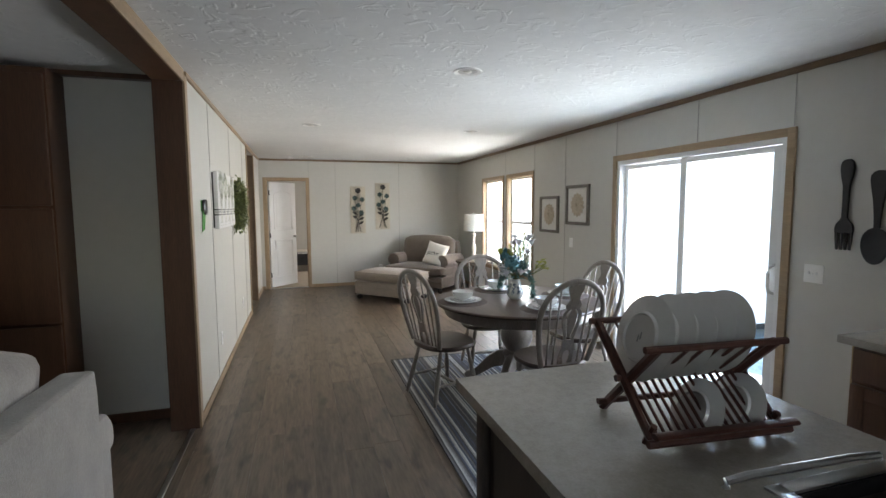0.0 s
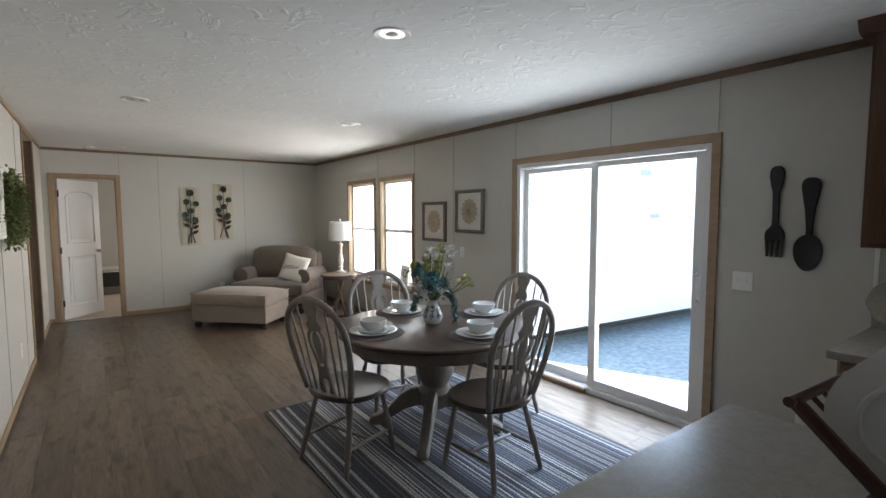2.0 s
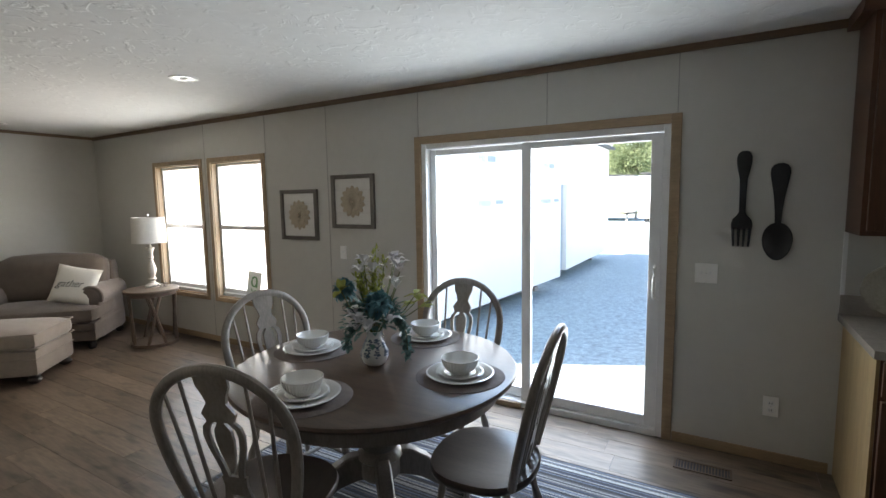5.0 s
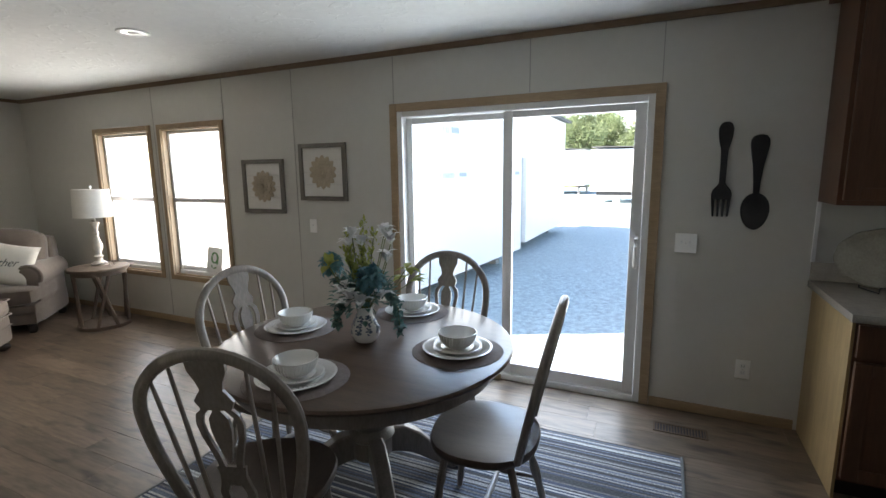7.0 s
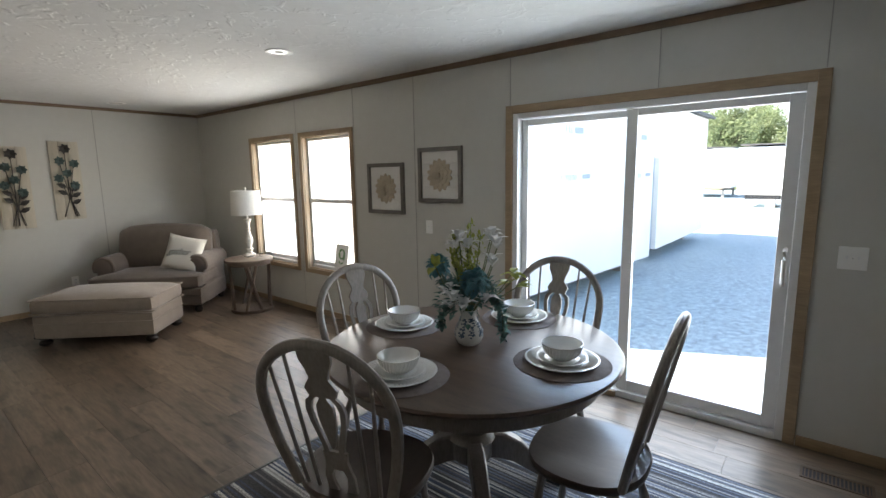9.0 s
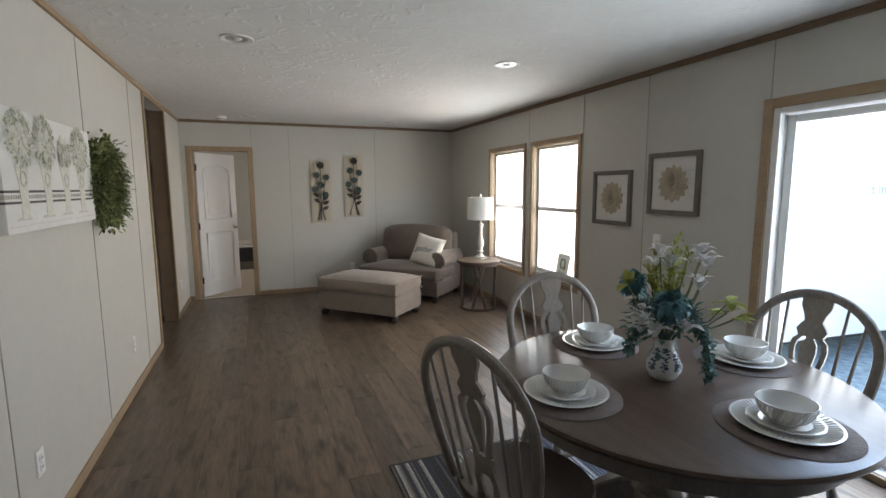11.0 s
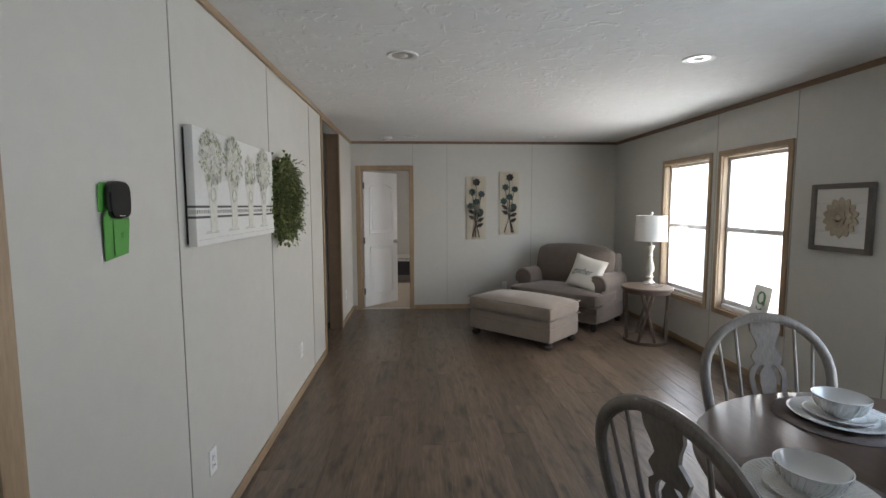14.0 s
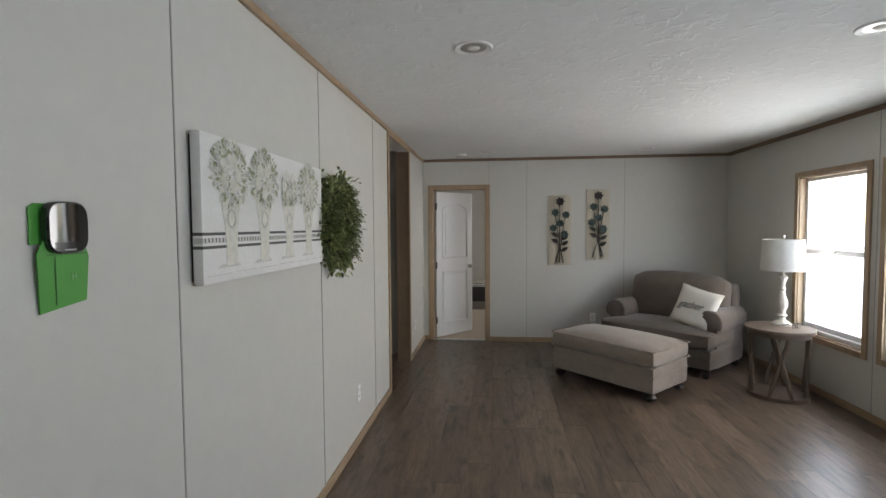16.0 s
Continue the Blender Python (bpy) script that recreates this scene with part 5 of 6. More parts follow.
def window_card():
    t = thing("window_card", "small white card with a green letter on the sill", "sign", pose(3.628, 9.975, 0.545, -8, 0, -90) @ pose(0, 0, 0, 0, 3, 0))
    part("card", box(-0.105, 0.105, -0.002, 0.002, 0, 0.27, bevel=0.001), M_CARD, t)
    ring = [2 * math.pi * k / 24 for k in range(25)]
    o = part("letter", tube([(0.040 * math.cos(a), 0, 0.165 + 0.050 * math.sin(a)) for a in ring], [0.008 + 0.007 * abs(math.cos(a)) for a in ring], 6), M_INKSIGN, t, "green printed letter")
    q = part("letter_tail", tube([(0.040, 0, 0.165), (0.041, 0, 0.115), (0.026, 0, 0.072), (-0.008, 0, 0.058), (-0.034, 0, 0.072), (-0.030, 0, 0.088)], [0.014, 0.014, 0.011, 0.007, 0.009, 0.011], 6), M_INKSIGN, t)
    for p in (o, q):
        p.matrix_local = pose(0, -0.001, 0) @ Matrix.Diagonal((1, 0.2, 1, 1))


window_card()

# ---- bedroom door ----


def bedroom_door():
    d = tagged(new("door_bedroom"), "white two-panel arched interior door standing open", "door", kind="structure")
    d.matrix_world = pose(-0.106, YF + 0.11, 0.0, 0, 0, 47)
    w, h = 0.672, 2.0
    part("leaf", box(0, w, -0.035, 0.0, 0.015, h, bevel=0.003), M_DOOR, d)

    def ring(pts):
        return tube([(x, -0.036, z) for x, z in pts] + [(pts[0][0], -0.036, pts[0][1])], 0.009, 6)
    arch = [(0.11, 1.10), (w - 0.11, 1.10), (w - 0.11, 1.76)] + [(w / 2 + (w / 2 - 0.11) * math.cos(math.pi * k / 12), 1.76 + 0.08 * math.sin(math.pi * k / 12) ** 1.6) for k in range(1, 12)] + [(0.11, 1.76)]
    part("panel_moulding", ring(arch), M_DOOR, d)
    part("panel_moulding", ring([(0.11, 0.20), (w - 0.11, 0.20), (w - 0.11, 0.90), (0.11, 0.90)]), M_DOOR, d)
    part("panel_field", box(0.16, w - 0.16, -0.040, -0.033, 0.25, 0.85, bevel=0.003), M_DOOR, d)
    part("panel_field", box(0.16, w - 0.16, -0.040, -0.033, 1.15, 1.74, bevel=0.003), M_DOOR, d)
    k = part("knob", moved(lathe([(0, 0), (0.028, 0), (0.028, 0.006), (0.012, 0.012), (0.012, 0.03), (0.026, 0.04), (0.028, 0.055), (0.018, 0.065), (0, 0.067)], 20), pose(w - 0.06, -0.035, 0.96, 90)), M_METAL, d, "satin metal knob")
    for z in (0.25, 1.0, 1.8):
        part("hinge", box(-0.012, 0.004, -0.045, -0.03, z - 0.045, z + 0.045), M_DARKMETAL, d, smooth=0)


bedroom_door()
bed = thing("bed", "low bed with black and white striped blanket", "bed", pose(0.95, 16.1, 0.0))
part("mattress", soft_box(-0.75, 0.75, -0.8, 0.8, 0.22, 0.42, 0.05), M_CREAM, bed)
for i in range(5):
    part("stripe_band", soft_box(-0.757 - 0.002 * i, 0.757, -0.80 + i * 0.12 - 0.01, -0.74 + i * 0.12, 0.16, 0.428, 0.01), M_STRIPEBED if i % 2 == 0 else M_CANVAS, bed)
part("bed_base", box(-0.7, 0.7, -0.75, 0.75, 0.0, 0.22), M_GREYSOFA, bed)

# ---- kitchen side ----


def cabinet_door(parent, x, y0, y1, z0, z1):
    """A frame-and-panel door in a plane of constant x, facing -x."""
    d = part("door", box(x - 0.02, x, y0, y1, z0, z1, bevel=0.003), M_DARKWOOD, parent)
    fw = 0.06
    for b in ((y0, y0 + fw, z0, z1), (y1 - fw, y1, z0, z1), (y0 + fw, y1 - fw, z1 - fw, z1), (y0 + fw, y1 - fw, z0, z0 + fw)):
        part("rail", box(x - 0.027, x - 0.0195, b[0], b[1], b[2], b[3], bevel=0.003), M_DARKWOOD, d)
    return d


def upper_cabinet(y0, y1):
    c = thing("upper_cabinet", "tall brown wooden wall cabinet reaching the ceiling", "cabinet", None, "upper cabinets")
    x = 3.295
    part("body", box(x, XR, y0, y1, 1.345, 2.36), M_DARKWOOD, c, smooth=0)
    m = (y0 + y1) / 2
    for a, b in ((y0 + 0.02, m - 0.003), (m + 0.003, y1 - 0.02)):
        cabinet_door(c, x, a, b, 1.37, 2.335)
    part("crown", prism([(0.0, 0.0), (-0.03, 0.015), (-0.05, 0.05), (-0.055, 0.062), (0.305, 0.062), (0.305, 0.0)], y1 - y0 + 0.05), M_DARKWOOD, c).matrix_local = Matrix.Translation((x, (y0 + y1) / 2 + 0.025, 2.357))


def base_cabinet(y0, y1, side=False):
    c = thing("base_cabinet", "brown wooden kitchen base cabinet under the counter", "cabinet", None, "base cabinets")
    x = 2.955
    part("body", box(x, XR - 0.002, y0, y1 - (0.012 if side else 0), 0.10, 0.868), M_DARKWOOD, c, smooth=0)
    part("toe_kick", box(x + 0.06, XR - 0.002, y0, y1 - 0.02, 0.0, 0.10), M_FOOT, c, smooth=0)
    if side:
        part("side_panel", box(x + 0.005, XR - 0.002, y1 - 0.012, y1, 0.0, 0.868), M_SIDEWOOD, c, "light wood side panel", smooth=0)
    m = (y0 + y1) / 2
    part("drawer_front", box(x - 0.02, x, y0 + 0.02, y1 - 0.02, 0.70, 0.85, bevel=0.004), M_DARKWOOD, c)
    for a, b in ((y0 + 0.02, m - 0.003), (m + 0.003, y1 - 0.02)):
        cabinet_door(c, x, a, b, 0.12, 0.68)


for i in range(3):
    upper_cabinet(5.19 - 0.8 * (i + 1), 5.19 - 0.8 * i)
    base_cabinet(5.17 - 0.8 * (i + 1), 5.17 - 0.8 * i, i == 0)
wt = thing("worktop", "grey laminate wall counter with backsplash", "worktop")
part("counter_slab", box(2.89, XR, 2.7, 5.195, 0.870, 0.908, bevel=0.005), M_COUNTER, wt)
part("backsplash", box(XR - 0.018, XR, 2.7, 5.19, 0.908, 1.01, bevel=0.003), M_COUNTER, wt)
part("edge_trim", box(XR - 0.012, XR, 5.175, 5.193, 1.01, 1.343), M_WHITE, wt)

pl = thing("platter", "oval cream serving platter on a wire stand", "platter", pose(3.40, 4.93, 0.908, 0, 0, -72) @ Matrix.Scale(0.9, 4))
bmp = bmesh.new()
rings = []
for r, d in ((1.0, 0.0), (1.02, -0.008), (0.98, -0.014), (0.80, 0.004), (0.74, 0.012), (0.4, 0.016), (0.1, 0.016)):
    rings.append([bmp.verts.new((0.265 * r * math.cos(a) * (1 + 0.012 * math.cos(12 * a)), d, 0.165 * r * math.sin(a) * (1 + 0.012 * math.cos(12 * a)))) for a in [2 * math.pi * i / 64 for i in range(64)]])
for r0, r1 in zip(rings, rings[1:]):
    for i in range(64):
        bmp.faces.new((r0[i], r0[(i + 1) % 64], r1[(i + 1) % 64], r1[i]))
bmp.faces.new(rings[-1])
part("dish", bmp, M_PLATTER, pl, smooth=60).matrix_local = pose(0, 0.02, 0.185, -14)
part("wire_stand", tube([(-0.06, 0.10, 0.004), (-0.06, -0.05, 0.004), (-0.06, -0.055, 0.035), (0.06, -0.055, 0.035), (0.06, -0.05, 0.004), (0.06, 0.10, 0.004), (0.06, 0.10, 0.16), (-0.06, 0.10, 0.16), (-0.06, 0.10, 0.004)], 0.004, 6), M_BLACK, pl, "black wire easel")


def island():
    at = pose(-0.03, 0.065, 0)
    t = thing("kitchen_island", "kitchen island with dark panelled base", "island", at)
    part("base_panel", box(1.10, 1.90, 2.30, 5.05, 0.09, 0.868), M_ISLAND, t, smooth=0)
    part("toe_kick", box(1.15, 1.85, 2.35, 5.0, 0.0, 0.09), M_FOOT, t, smooth=0)
    part("corner_post", box(1.07, 1.13, 5.01, 5.07, 0.0, 0.868, bevel=0.004), M_ISLAND, t)
    for y in (2.35, 3.24, 4.13):
        part("side_panel", box(1.09, 1.10, y + 0.05, y + 0.83, 0.15, 0.82, bevel=0.004), M_ISLAND, t)
    w = thing("island_worktop", "grey-brown laminate island counter", "worktop", at)
    bm = bmesh.new()
    for b in ((1.01, 1.46, 2.25, 5.115), (1.86, 1.93, 2.25, 5.115), (1.46, 1.86, 4.262, 5.115), (1.46, 1.86, 2.25, 3.46)):
        bm_box(bm, b[0], b[1], b[2], b[3], 0.872, 0.910)
    part("counter_slab", bm, M_COUNTER, w, smooth=0)
    s = thing("sink", "double stainless sink with dark basin set in the island", "sink", at)
    bm = bmesh.new()
    for b in ((1.435, 1.475, 3.44, 4.285), (1.85, 1.885, 3.44, 4.285), (1.475, 1.85, 4.25, 4.285), (1.475, 1.85, 3.44, 3.475)):
        bm_box(bm, *b, 0.908, 0.916, bevel=0.003)
    part("rim", bm, M_STEEL, s)
    bm = bmesh.new()
    for b in ((1.462, 1.475, 3.47, 4.26, 0.70, 0.908), (1.847, 1.858, 3.47, 4.26, 0.70, 0.908), (1.475, 1.847, 4.247, 4.26, 0.70, 0.908), (1.475, 1.847, 3.47, 3.483, 0.70, 0.908), (1.475, 1.847, 3.483, 4.247, 0.70, 0.712)):
        bm_box(bm, *b)
    part("basin", bm, M_GLOSSBLACK, s, "dark basin", smooth=0)
    part("grip_rail", tube([(1.36, 4.31, 0.911), (1.36, 4.31, 0.925), (1.42, 4.308, 0.93), (1.72, 4.294, 0.93), (1.80, 4.29, 0.925), (1.80, 4.29, 0.911)], 0.009, 8), M_STEEL, s)


island()


M_MARK = mat("grey_print", (0.22, 0.23, 0.25), 0.5, vary=0.3, scale=60)


def dish_rack():
    """Folding X-shaped wooden dish rack with plates, along x."""
    cx, cy, cz = 1.49, 4.665, 0.911
    t = thing("dish_rack", "red-brown folding wooden dish rack on the island", "dish rack", pose(cx, cy, cz, 0, 0, -5))
    hw = 0.19
    for s in (-1, 1):
        x = s * hw
        part("side_bar", tube([(x, -0.135, 0.012), (x, 0.155, 0.262)], 0.010, 6, flat=1.4), M_RACK, t)
        part("side_bar", tube([(x * 0.92, 0.135, 0.0), (x * 0.92, -0.115, 0.252)], 0.010, 6, flat=1.4), M_RACK, t)
        part("brace", tube([(x * 0.97, -0.125, 0.06), (x * 0.97, -0.09, 0.0)], 0.009, 6), M_RACK, t)
    for y, z, r in ((0.155, 0.262, 0.010), (0.01, 0.137, 0.010), (-0.14, 0.022, 0.011), (-0.115, 0.252, 0.010), (0.10, 0.035, 0.009)):
        part("cross_rail", tube([(-hw - 0.02, y, z), (hw + 0.02, y, z)], r, 8), M_RACK, t)
    part("front_bar", tube([(-hw - 0.01, -0.15, 0.045), (hw + 0.025, -0.15, 0.045)], 0.016, 8, flat=0.5), M_RACK, t)
    n = 16
    for i in range(n):
        x = -hw + 0.015 + (2 * hw - 0.03) * i / (n - 1)
        part("dowel", tube([(x, 0.01, 0.137), (x, -0.14, 0.022)], 0.0048, 6), M_RACK, t)
        if i % 2 == 0:
            part("dowel", tube([(x, 0.01, 0.137), (x, 0.155, 0.262)], 0.0048, 6), M_RACK, t)
            part("dowel", tube([(x, -0.01, 0.15), (x, -0.115, 0.252)], 0.0048, 6), M_RACK, t)

    def plate(x, y, z, r, tilt):
        o = tagged(new("plate", mesh_of("plate", lathe([(0, 0.006), (r * 0.51, 0.006), (r * 0.53, 0.0), (r * 0.56, 0.0), (r * 0.60, 0.007), (r, 0.018), (r * 0.985, 0.0205), (r * 0.66, 0.010), (0, 0.008)], 48), M_PLATE, 30)), "plain grey-white plate standing in the dish rack", "plate", "plates in the rack")
        o.matrix_world = Matrix.Translation((cx + x, cy + y, cz + z)) @ Euler((0, radians(-90 + tilt), radians(-4))).to_matrix().to_4x4() @ pose(0, 0, 0, 180, 0, 0)
        return o
    for i in range(5):
        p = plate(-0.145 + i * 0.066, 0.022, 0.252, 0.120, 16)
        if i == 0:
            for u in (-0.005, 0.004):
                part("maker_mark", box(-0.011 + u, 0.009 + u, u - 0.0025, u + 0.0025, 0.0052, 0.0058), M_MARK, p, "faint grey printed mark")
    for i in range(2):
        plate(-0.03 + i * 0.14, -0.055, 0.062, 0.090, 24)


dish_rack()

# ---- living room side ----


def grey_sofa():
    t = thing("sofa", "grey velour sofa with its back to the kitchen", "sofa")
    part("back_panel", soft_box(-0.45, -0.31, 3.4, 5.74, 0.06, 0.90, 0.03), M_GREYSOFA, t)
    part("base", soft_box(-1.35, -0.45, 3.4, 5.72, 0.06, 0.42, 0.03), M_GREYSOFA, t)
    for y in (3.45, 4.55):
        part("back_cushion", moved(soft_box(-0.14, 0.14, -0.54, 0.54, -0.27, 0.27, 0.10, 0.02), pose(-0.60, y + 0.60, 0.77, 0, 8, 0)), M_GREYSOFA, t)
        part("seat_cushion", soft_box(-1.38, -0.70, y, y + 1.08, 0.40, 0.55, 0.05, 0.015), M_GREYSOFA, t)
    part("arm", moved(rolled_arm(0.24, -0.545, 0.50, 0.06, 0.68), pose(-0.88, 5.80, 0, 0, 0, 90)), M_GREYSOFA, t)
    for x in (-1.25, -0.45):
        for y in (3.5, 5.6):
            part("foot", box(x - 0.03, x + 0.03, y - 0.03, y + 0.03, 0.0, 0.07, bevel=0.004), M_FOOT, t)


grey_sofa()


def tall_cupboard():
    t = thing("tall_cupboard", "tall dark brown panelled cupboard against the wall", "cupboard")
    part("body", box(-2.6, -1.0, 7.16, 7.398, 0.0, 2.38), M_DARKWOOD, t, smooth=0)
    for x0, x1 in ((-1.50, -1.01), (-2.05, -1.51)):
        for z0, z1 in ((0.08, 0.78), (0.80, 1.52), (1.54, 2.34)):
            d = part("panel", box(x0, x1, 7.142, 7.16, z0, z1, bevel=0.006), M_DARKWOOD, t)
    part("cornice", box(-2.6, -0.385, 7.34, 7.40, 2.385, 2.418), M_DARKWOOD, t, smooth=0)


tall_cupboard()

# ---- outdoors ----
GZ = -0.8
structure("ground", box(3.9, 900, -700, 700, GZ - 0.3, GZ), M_GRAVEL, "grey gravel sales lot")
structure("ground_left", box(-900, 3.9, -700, 700, GZ - 0.35, GZ - 0.05), M_GRAVEL, "grey gravel lot under the home")


def house_half(name, label, x0, x1, y0, y1, z0, z1, ridge, material):
    """A wrapped factory-built home section on its steel chassis."""
    h = thing(name, label, "mobile home")
    part("wall", box(x0, x1, y0, y1, z0, z1), material, h, smooth=0)
    bm = bmesh.new()
    n = 0.18
    prof = [(y0 - n, z1), (y1, z1 + ridge), (y1, z1 + ridge + 0.06), (y0 - n, z1 + 0.08)]
    va = [bm.verts.new((x0 - n, y, z)) for y, z in prof]
    vb = [bm.verts.new((x1 + n, y, z)) for y, z in prof]
    bm.faces.new(va)
    bm.faces.new(list(reversed(vb)))
    for i in range(4):
        j = (i + 1) % 4
        bm.faces.new((va[i], vb[i], vb[j], va[j]))
    part("roof", bm, M_ROOF, h, smooth=0)
    part("chassis_beam", box(x0 + 0.3, x1 - 0.3, y0 + 0.5, y0 + 0.62, z0 - 0.25, z0), M_BLACK, h, "black steel chassis beam", smooth=0)
    k = max(2, int((x1 - x0) / 2.4))
    for i in range(k):
        xx = x0 + 0.4 + (x1 - x0 - 0.8) * i / (k - 1)
        part("pier", box(xx - 0.1, xx + 0.1, y0 + 0.46, y0 + 0.66, GZ, z0 - 0.25), M_BLOCK, h, "grey concrete block pier", smooth=0)
    return h


M_ROOF = mat("grey_shingle", (0.10, 0.10, 0.105), 0.9, vary=0.3, scale=8, bump=0.4)
M_BLOCK = mat("concrete_block", (0.30, 0.29, 0.28), 0.9, vary=0.2, scale=6, bump=0.4)
M_INK = mat("blue_print_ink", (0.36, 0.41, 0.50), 0.7, vary=0.1)
M_BLUEROOF = mat("pale_metal_roof", (0.50, 0.55, 0.60), 0.4, vary=0.08, scale=2)
# Blue cast of the shaded end wall, put into the siding colour.
M_SIDING_SHADE = mat("shade_blue_siding", (0.46, 0.54, 0.62), 0.6, vary=0.05, scale=3)
M_BARK = mat("bark", (0.07, 0.05, 0.035), 0.9, vary=0.4, scale=6, bump=0.6)
# the nearer home stands slightly askew to the lot
SKEW = Matrix.Translation((6.0, 9.737, 0)) @ Euler((0, 0, radians(-5.2))).to_matrix().to_4x4() @ Matrix.Translation((-6.0, -9.95, 0))
neighbour = house_half("neighbour_home", "white-wrapped mobile home section parked on blocks", 5.8, 12.1, 9.95, 14.1, -0.45, 3.2, 0.7, M_WRAP)
neighbour.matrix_world = SKEW


def wall_print(text, x, z, size):
    lettering(text, size, Matrix.Translation((x, 9.945, z)) @ Euler((radians(90), 0, 0)).to_matrix().to_4x4(), neighbour, M_INK)


for x in (8.05, 10.9):
    wall_print("t", x, 1.40, 0.20)
    wall_print("made", x + 0.12, 1.40, 0.20)
    part("print_bar", box(x + 0.75, x + 1.05, 9.946, 9.949, 1.42, 1.50), M_INK, neighbour, smooth=0)
    wall_print("Ha", x + 0.12, 2.20, 0.22)
    part("print_bar", box(x + 0.45, x + 0.75, 9.946, 9.949, 2.21, 2.32), M_INK, neighbour, smooth=0)

second_home = house_half("second_home", "white home section with lap siding on its end, tinted blue for shade", 13.2, 18.6, 9.35, 13.4, -0.45, 3.2, 0.6, M_WRAP)
for i in range(24):
    z = -0.43 + i * 0.15
    part("siding_board", prism([(0.0, 0.0), (-0.022, 0.0), (-0.006, 0.148), (0.0, 0.148)], 3.9), M_SIDING_SHADE, second_home, smooth=0).matrix_local = Matrix.Translation((13.2, 11.35, z))
part("corner_board", box(13.172, 13.2, 9.35, 9.46, -0.45, 3.2), M_WHITE, second_home, smooth=0)

far_home = house_half("far_home", "white mobile home far across the lot", 46.0, 52.0, 12.6, 20.0, 0.05, 3.3, 0.3, M_WRAP)
low_home = house_half("far_trailer", "long pale trailer with a blue-grey roof across the lot", 35.0, 39.0, -6.0, 10.6, 0.0, 2.75, 0.25, M_WRAP)
part("roof_edge", box(34.9, 34.99, -6.0, 10.65, 2.70, 2.86), M_BLUEROOF, low_home, "pale blue roof edge", smooth=0)
for y in (8.6, 5.2, 1.8):
    part("pier", box(35.0, 35.6, y, y + 0.5, GZ, -0.25), M_BLOCK, low_home, "grey concrete block pier", smooth=0)
part("chassis_beam", box(35.05, 35.2, -5.5, 10.2, -0.27, 0.0), M_BLACK, low_home, "black steel chassis beam", smooth=0)


def tree(m, h, seed):
    """A broad tree: tapered trunk, limbs, and a crown of many small leaf clumps."""
    rnd = random.Random(seed)
    t = thing("tree", "broad green leafy tree on the hillside", "tree", m, "trees on the hill")
    part("trunk", tube([(0, 0, -1.0), (0.1, 0, h * 0.2), (0, 0.15, h * 0.45), (0.1, 0.1, h * 0.8)], [h * 0.04, h * 0.032, h * 0.022, h * 0.006], 7), M_BARK, t)
    bm = bmesh.new()
    lobes = []
    for i in range(11):
        a, r = rnd.uniform(0, 6.28), h * rnd.uniform(0.08, 0.27)
        c = Vector((r * math.cos(a), r * math.sin(a), h * rnd.uniform(0.4, 0.82)))
        lobes.append((c, h * rnd.uniform(0.13, 0.22)))
        tube([(0, 0, h * 0.35), c * 0.6 + Vector((0, 0, h * 0.15)), c], [h * 0.014, h * 0.009, h * 0.003], 5, bm)
    part("branchwork", bm, M_BARK, t)
    bm = bmesh.new()
    for c, r in lobes:
        for k in range(330):
            d = Vector((rnd.gauss(0, 1), rnd.gauss(0, 1), rnd.gauss(0, 1))).normalized()
            p = c + d * r * rnd.uniform(0.6, 1.1)
            u = Vector((rnd.gauss(0, 1), rnd.gauss(0, 1), rnd.gauss(0, 1))).normalized()
            v = u.cross(d).normalized() if abs(u.dot(d)) < 0.95 else Vector((1, 0, 0))
            w = u.cross(v).normalized()
            s = h * rnd.uniform(0.011, 0.024)
            bm.faces.new([bm.verts.new(p + v * s), bm.verts.new(p + w * s * 0.8), bm.verts.new(p - v * s), bm.verts.new(p - w * s * 0.8)])
    part("crown", bm, M_LEAF_FAR, t, "uneven green crown", smooth=0)
    return t


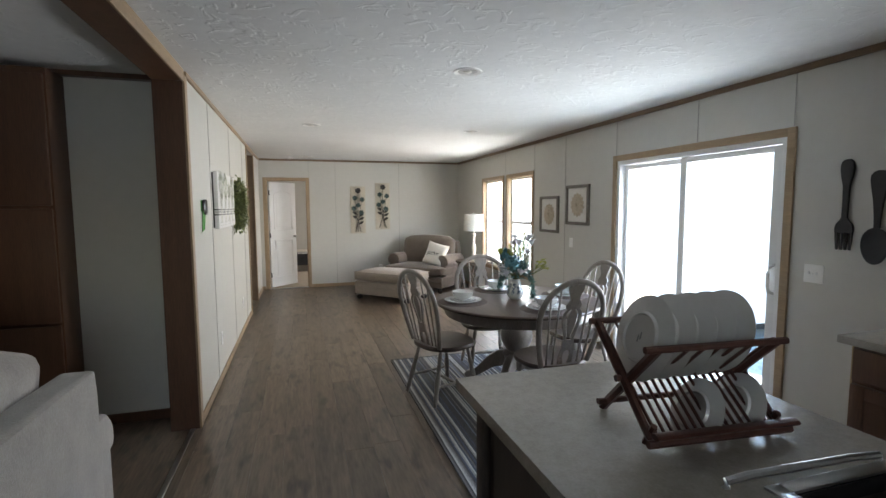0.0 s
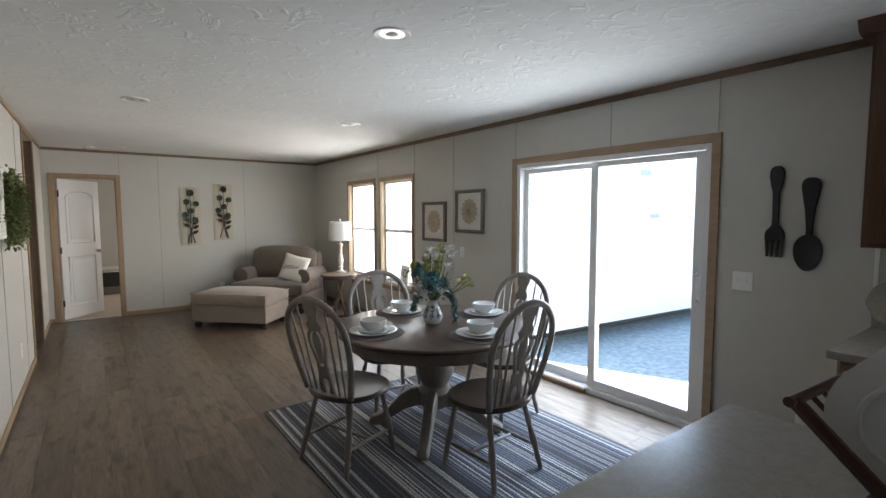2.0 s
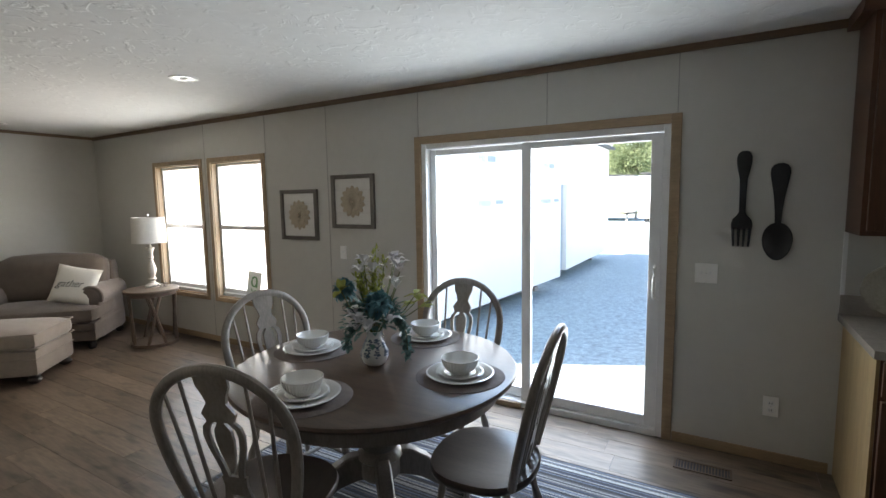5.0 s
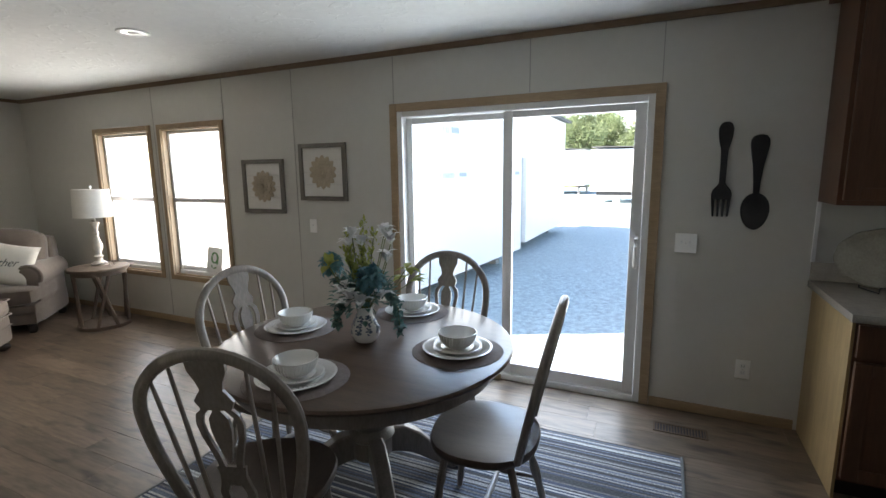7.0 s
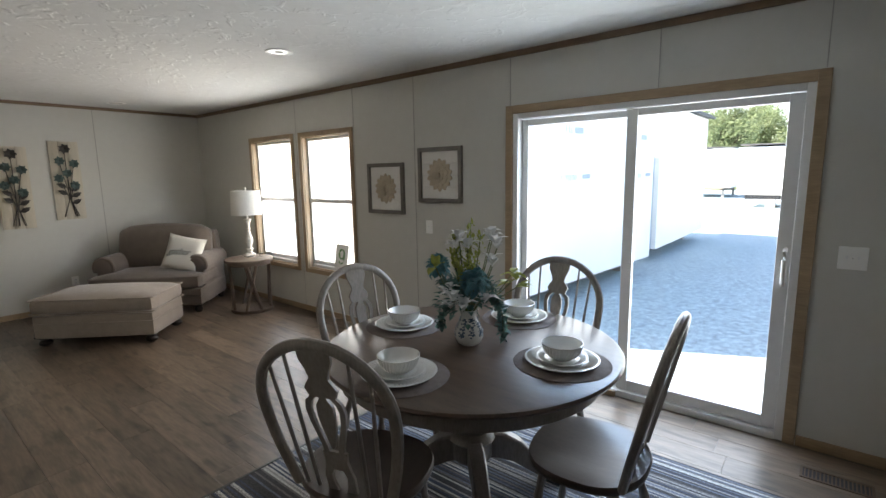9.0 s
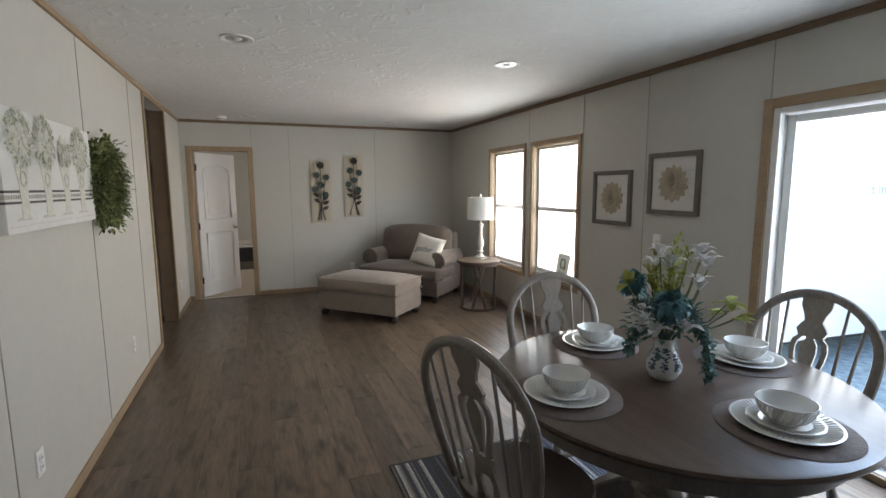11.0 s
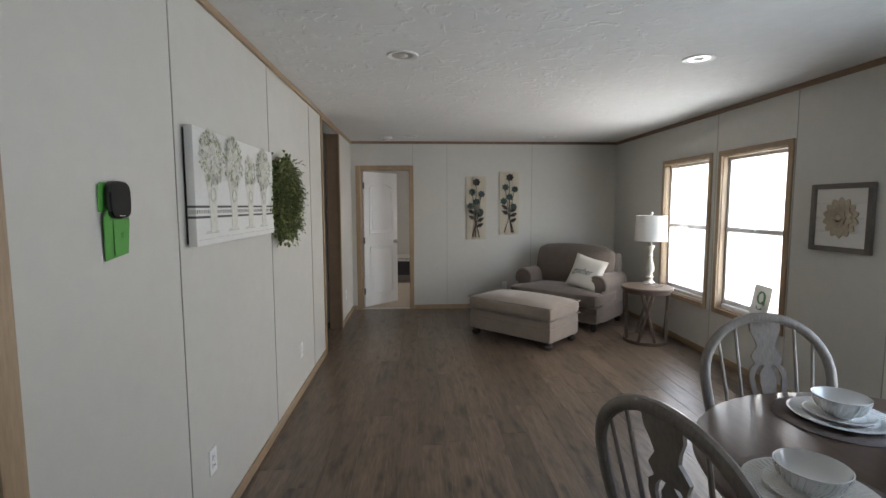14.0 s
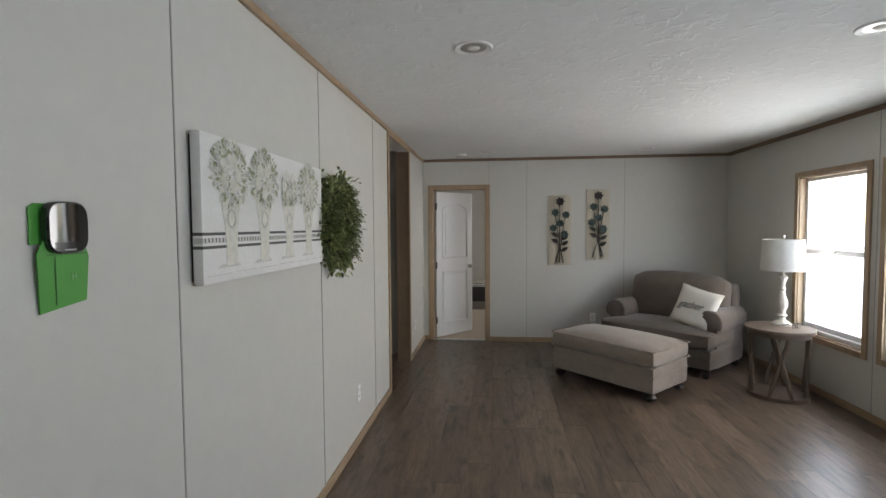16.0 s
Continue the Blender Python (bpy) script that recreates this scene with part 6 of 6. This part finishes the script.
def hillside():
    bm = bmesh.new()
    n, m = 30, 8
    rows = []
    for j in range(m):
        row = []
        for i in range(n):
            x = 62 + j * 9
            y = -60 + i * 5.0
            z = GZ - 0.5 + 8 * (j / (m - 1)) ** 0.8 * (1 + 0.15 * math.sin(i * 0.9))
            row.append(bm.verts.new((x, y, z)))
        rows.append(row)
    for r0, r1 in zip(rows, rows[1:]):
        for i in range(n - 1):
            bm.faces.new((r0[i], r0[i + 1], r1[i + 1], r1[i]))
    structure("ground_hill", bm, M_LEAF_FAR, "green wooded hillside behind the lot", 60)


hillside()
first_tree = tree(Matrix.Translation((64, 16, 0.2)), 8.0, 3)
rt = random.Random(8)
for i in range(50):
    x = rt.uniform(66, 118)
    y = rt.uniform(-12, 50)
    copy_thing(first_tree, pose(x, y, GZ + max(0, 8 * (max(0, x - 62) / 63) ** 0.8) - 0.6, 0, 0, rt.uniform(0, 360)) @ Matrix.Scale(rt.uniform(0.75, 1.25), 4))

# ---- floor planks ----


def lay_planks():
    """Staggered planks along y on the floor; the nearest ones are pieces, the rest one mesh."""
    w, length, gap = 0.182, 1.22, 0.0007
    rnd = random.Random(5)
    me = mesh_of("plank", box(-w / 2 + gap, w / 2 - gap, -length / 2 + gap, length / 2 - gap, -0.006, 0.0, bevel=0.0008), M_PLANK, 0)
    rest = bmesh.new()
    cols = int((XR + 4.7) / w) + 1
    count = 0
    for c in range(cols):
        x = XR - w / 2 - c * w
        y = -0.1 - length * rnd.random()
        while y < YF:
            ya, yb = max(y, -0.1), min(y + length, YF)
            if yb - ya > 0.03:
                near = x > XL - 0.05 and ya > 4.9 and count < 300
                if near and yb - ya > length - 1e-4:
                    o = new("plank", me)
                    o.location = (x, (ya + yb) / 2, 0)
                    o.parent = floor
                    count += 1
                elif near:
                    o = new("plank", mesh_of("plank_cut", box(-w / 2 + gap, w / 2 - gap, -(yb - ya) / 2 + gap, (yb - ya) / 2 - gap, -0.006, 0.0), M_PLANK, 0))
                    o.location = (x, (ya + yb) / 2, 0)
                    o.parent = floor
                    count += 1
                else:
                    bm_box(rest, x - w / 2 + gap, x + w / 2 - gap, ya + gap, yb - gap, -0.006, 0.0)
            y += length
    o = part("planks_beyond", rest, M_PLANK, floor, smooth=0)
    tagged(o, kind="stuff")


lay_planks()
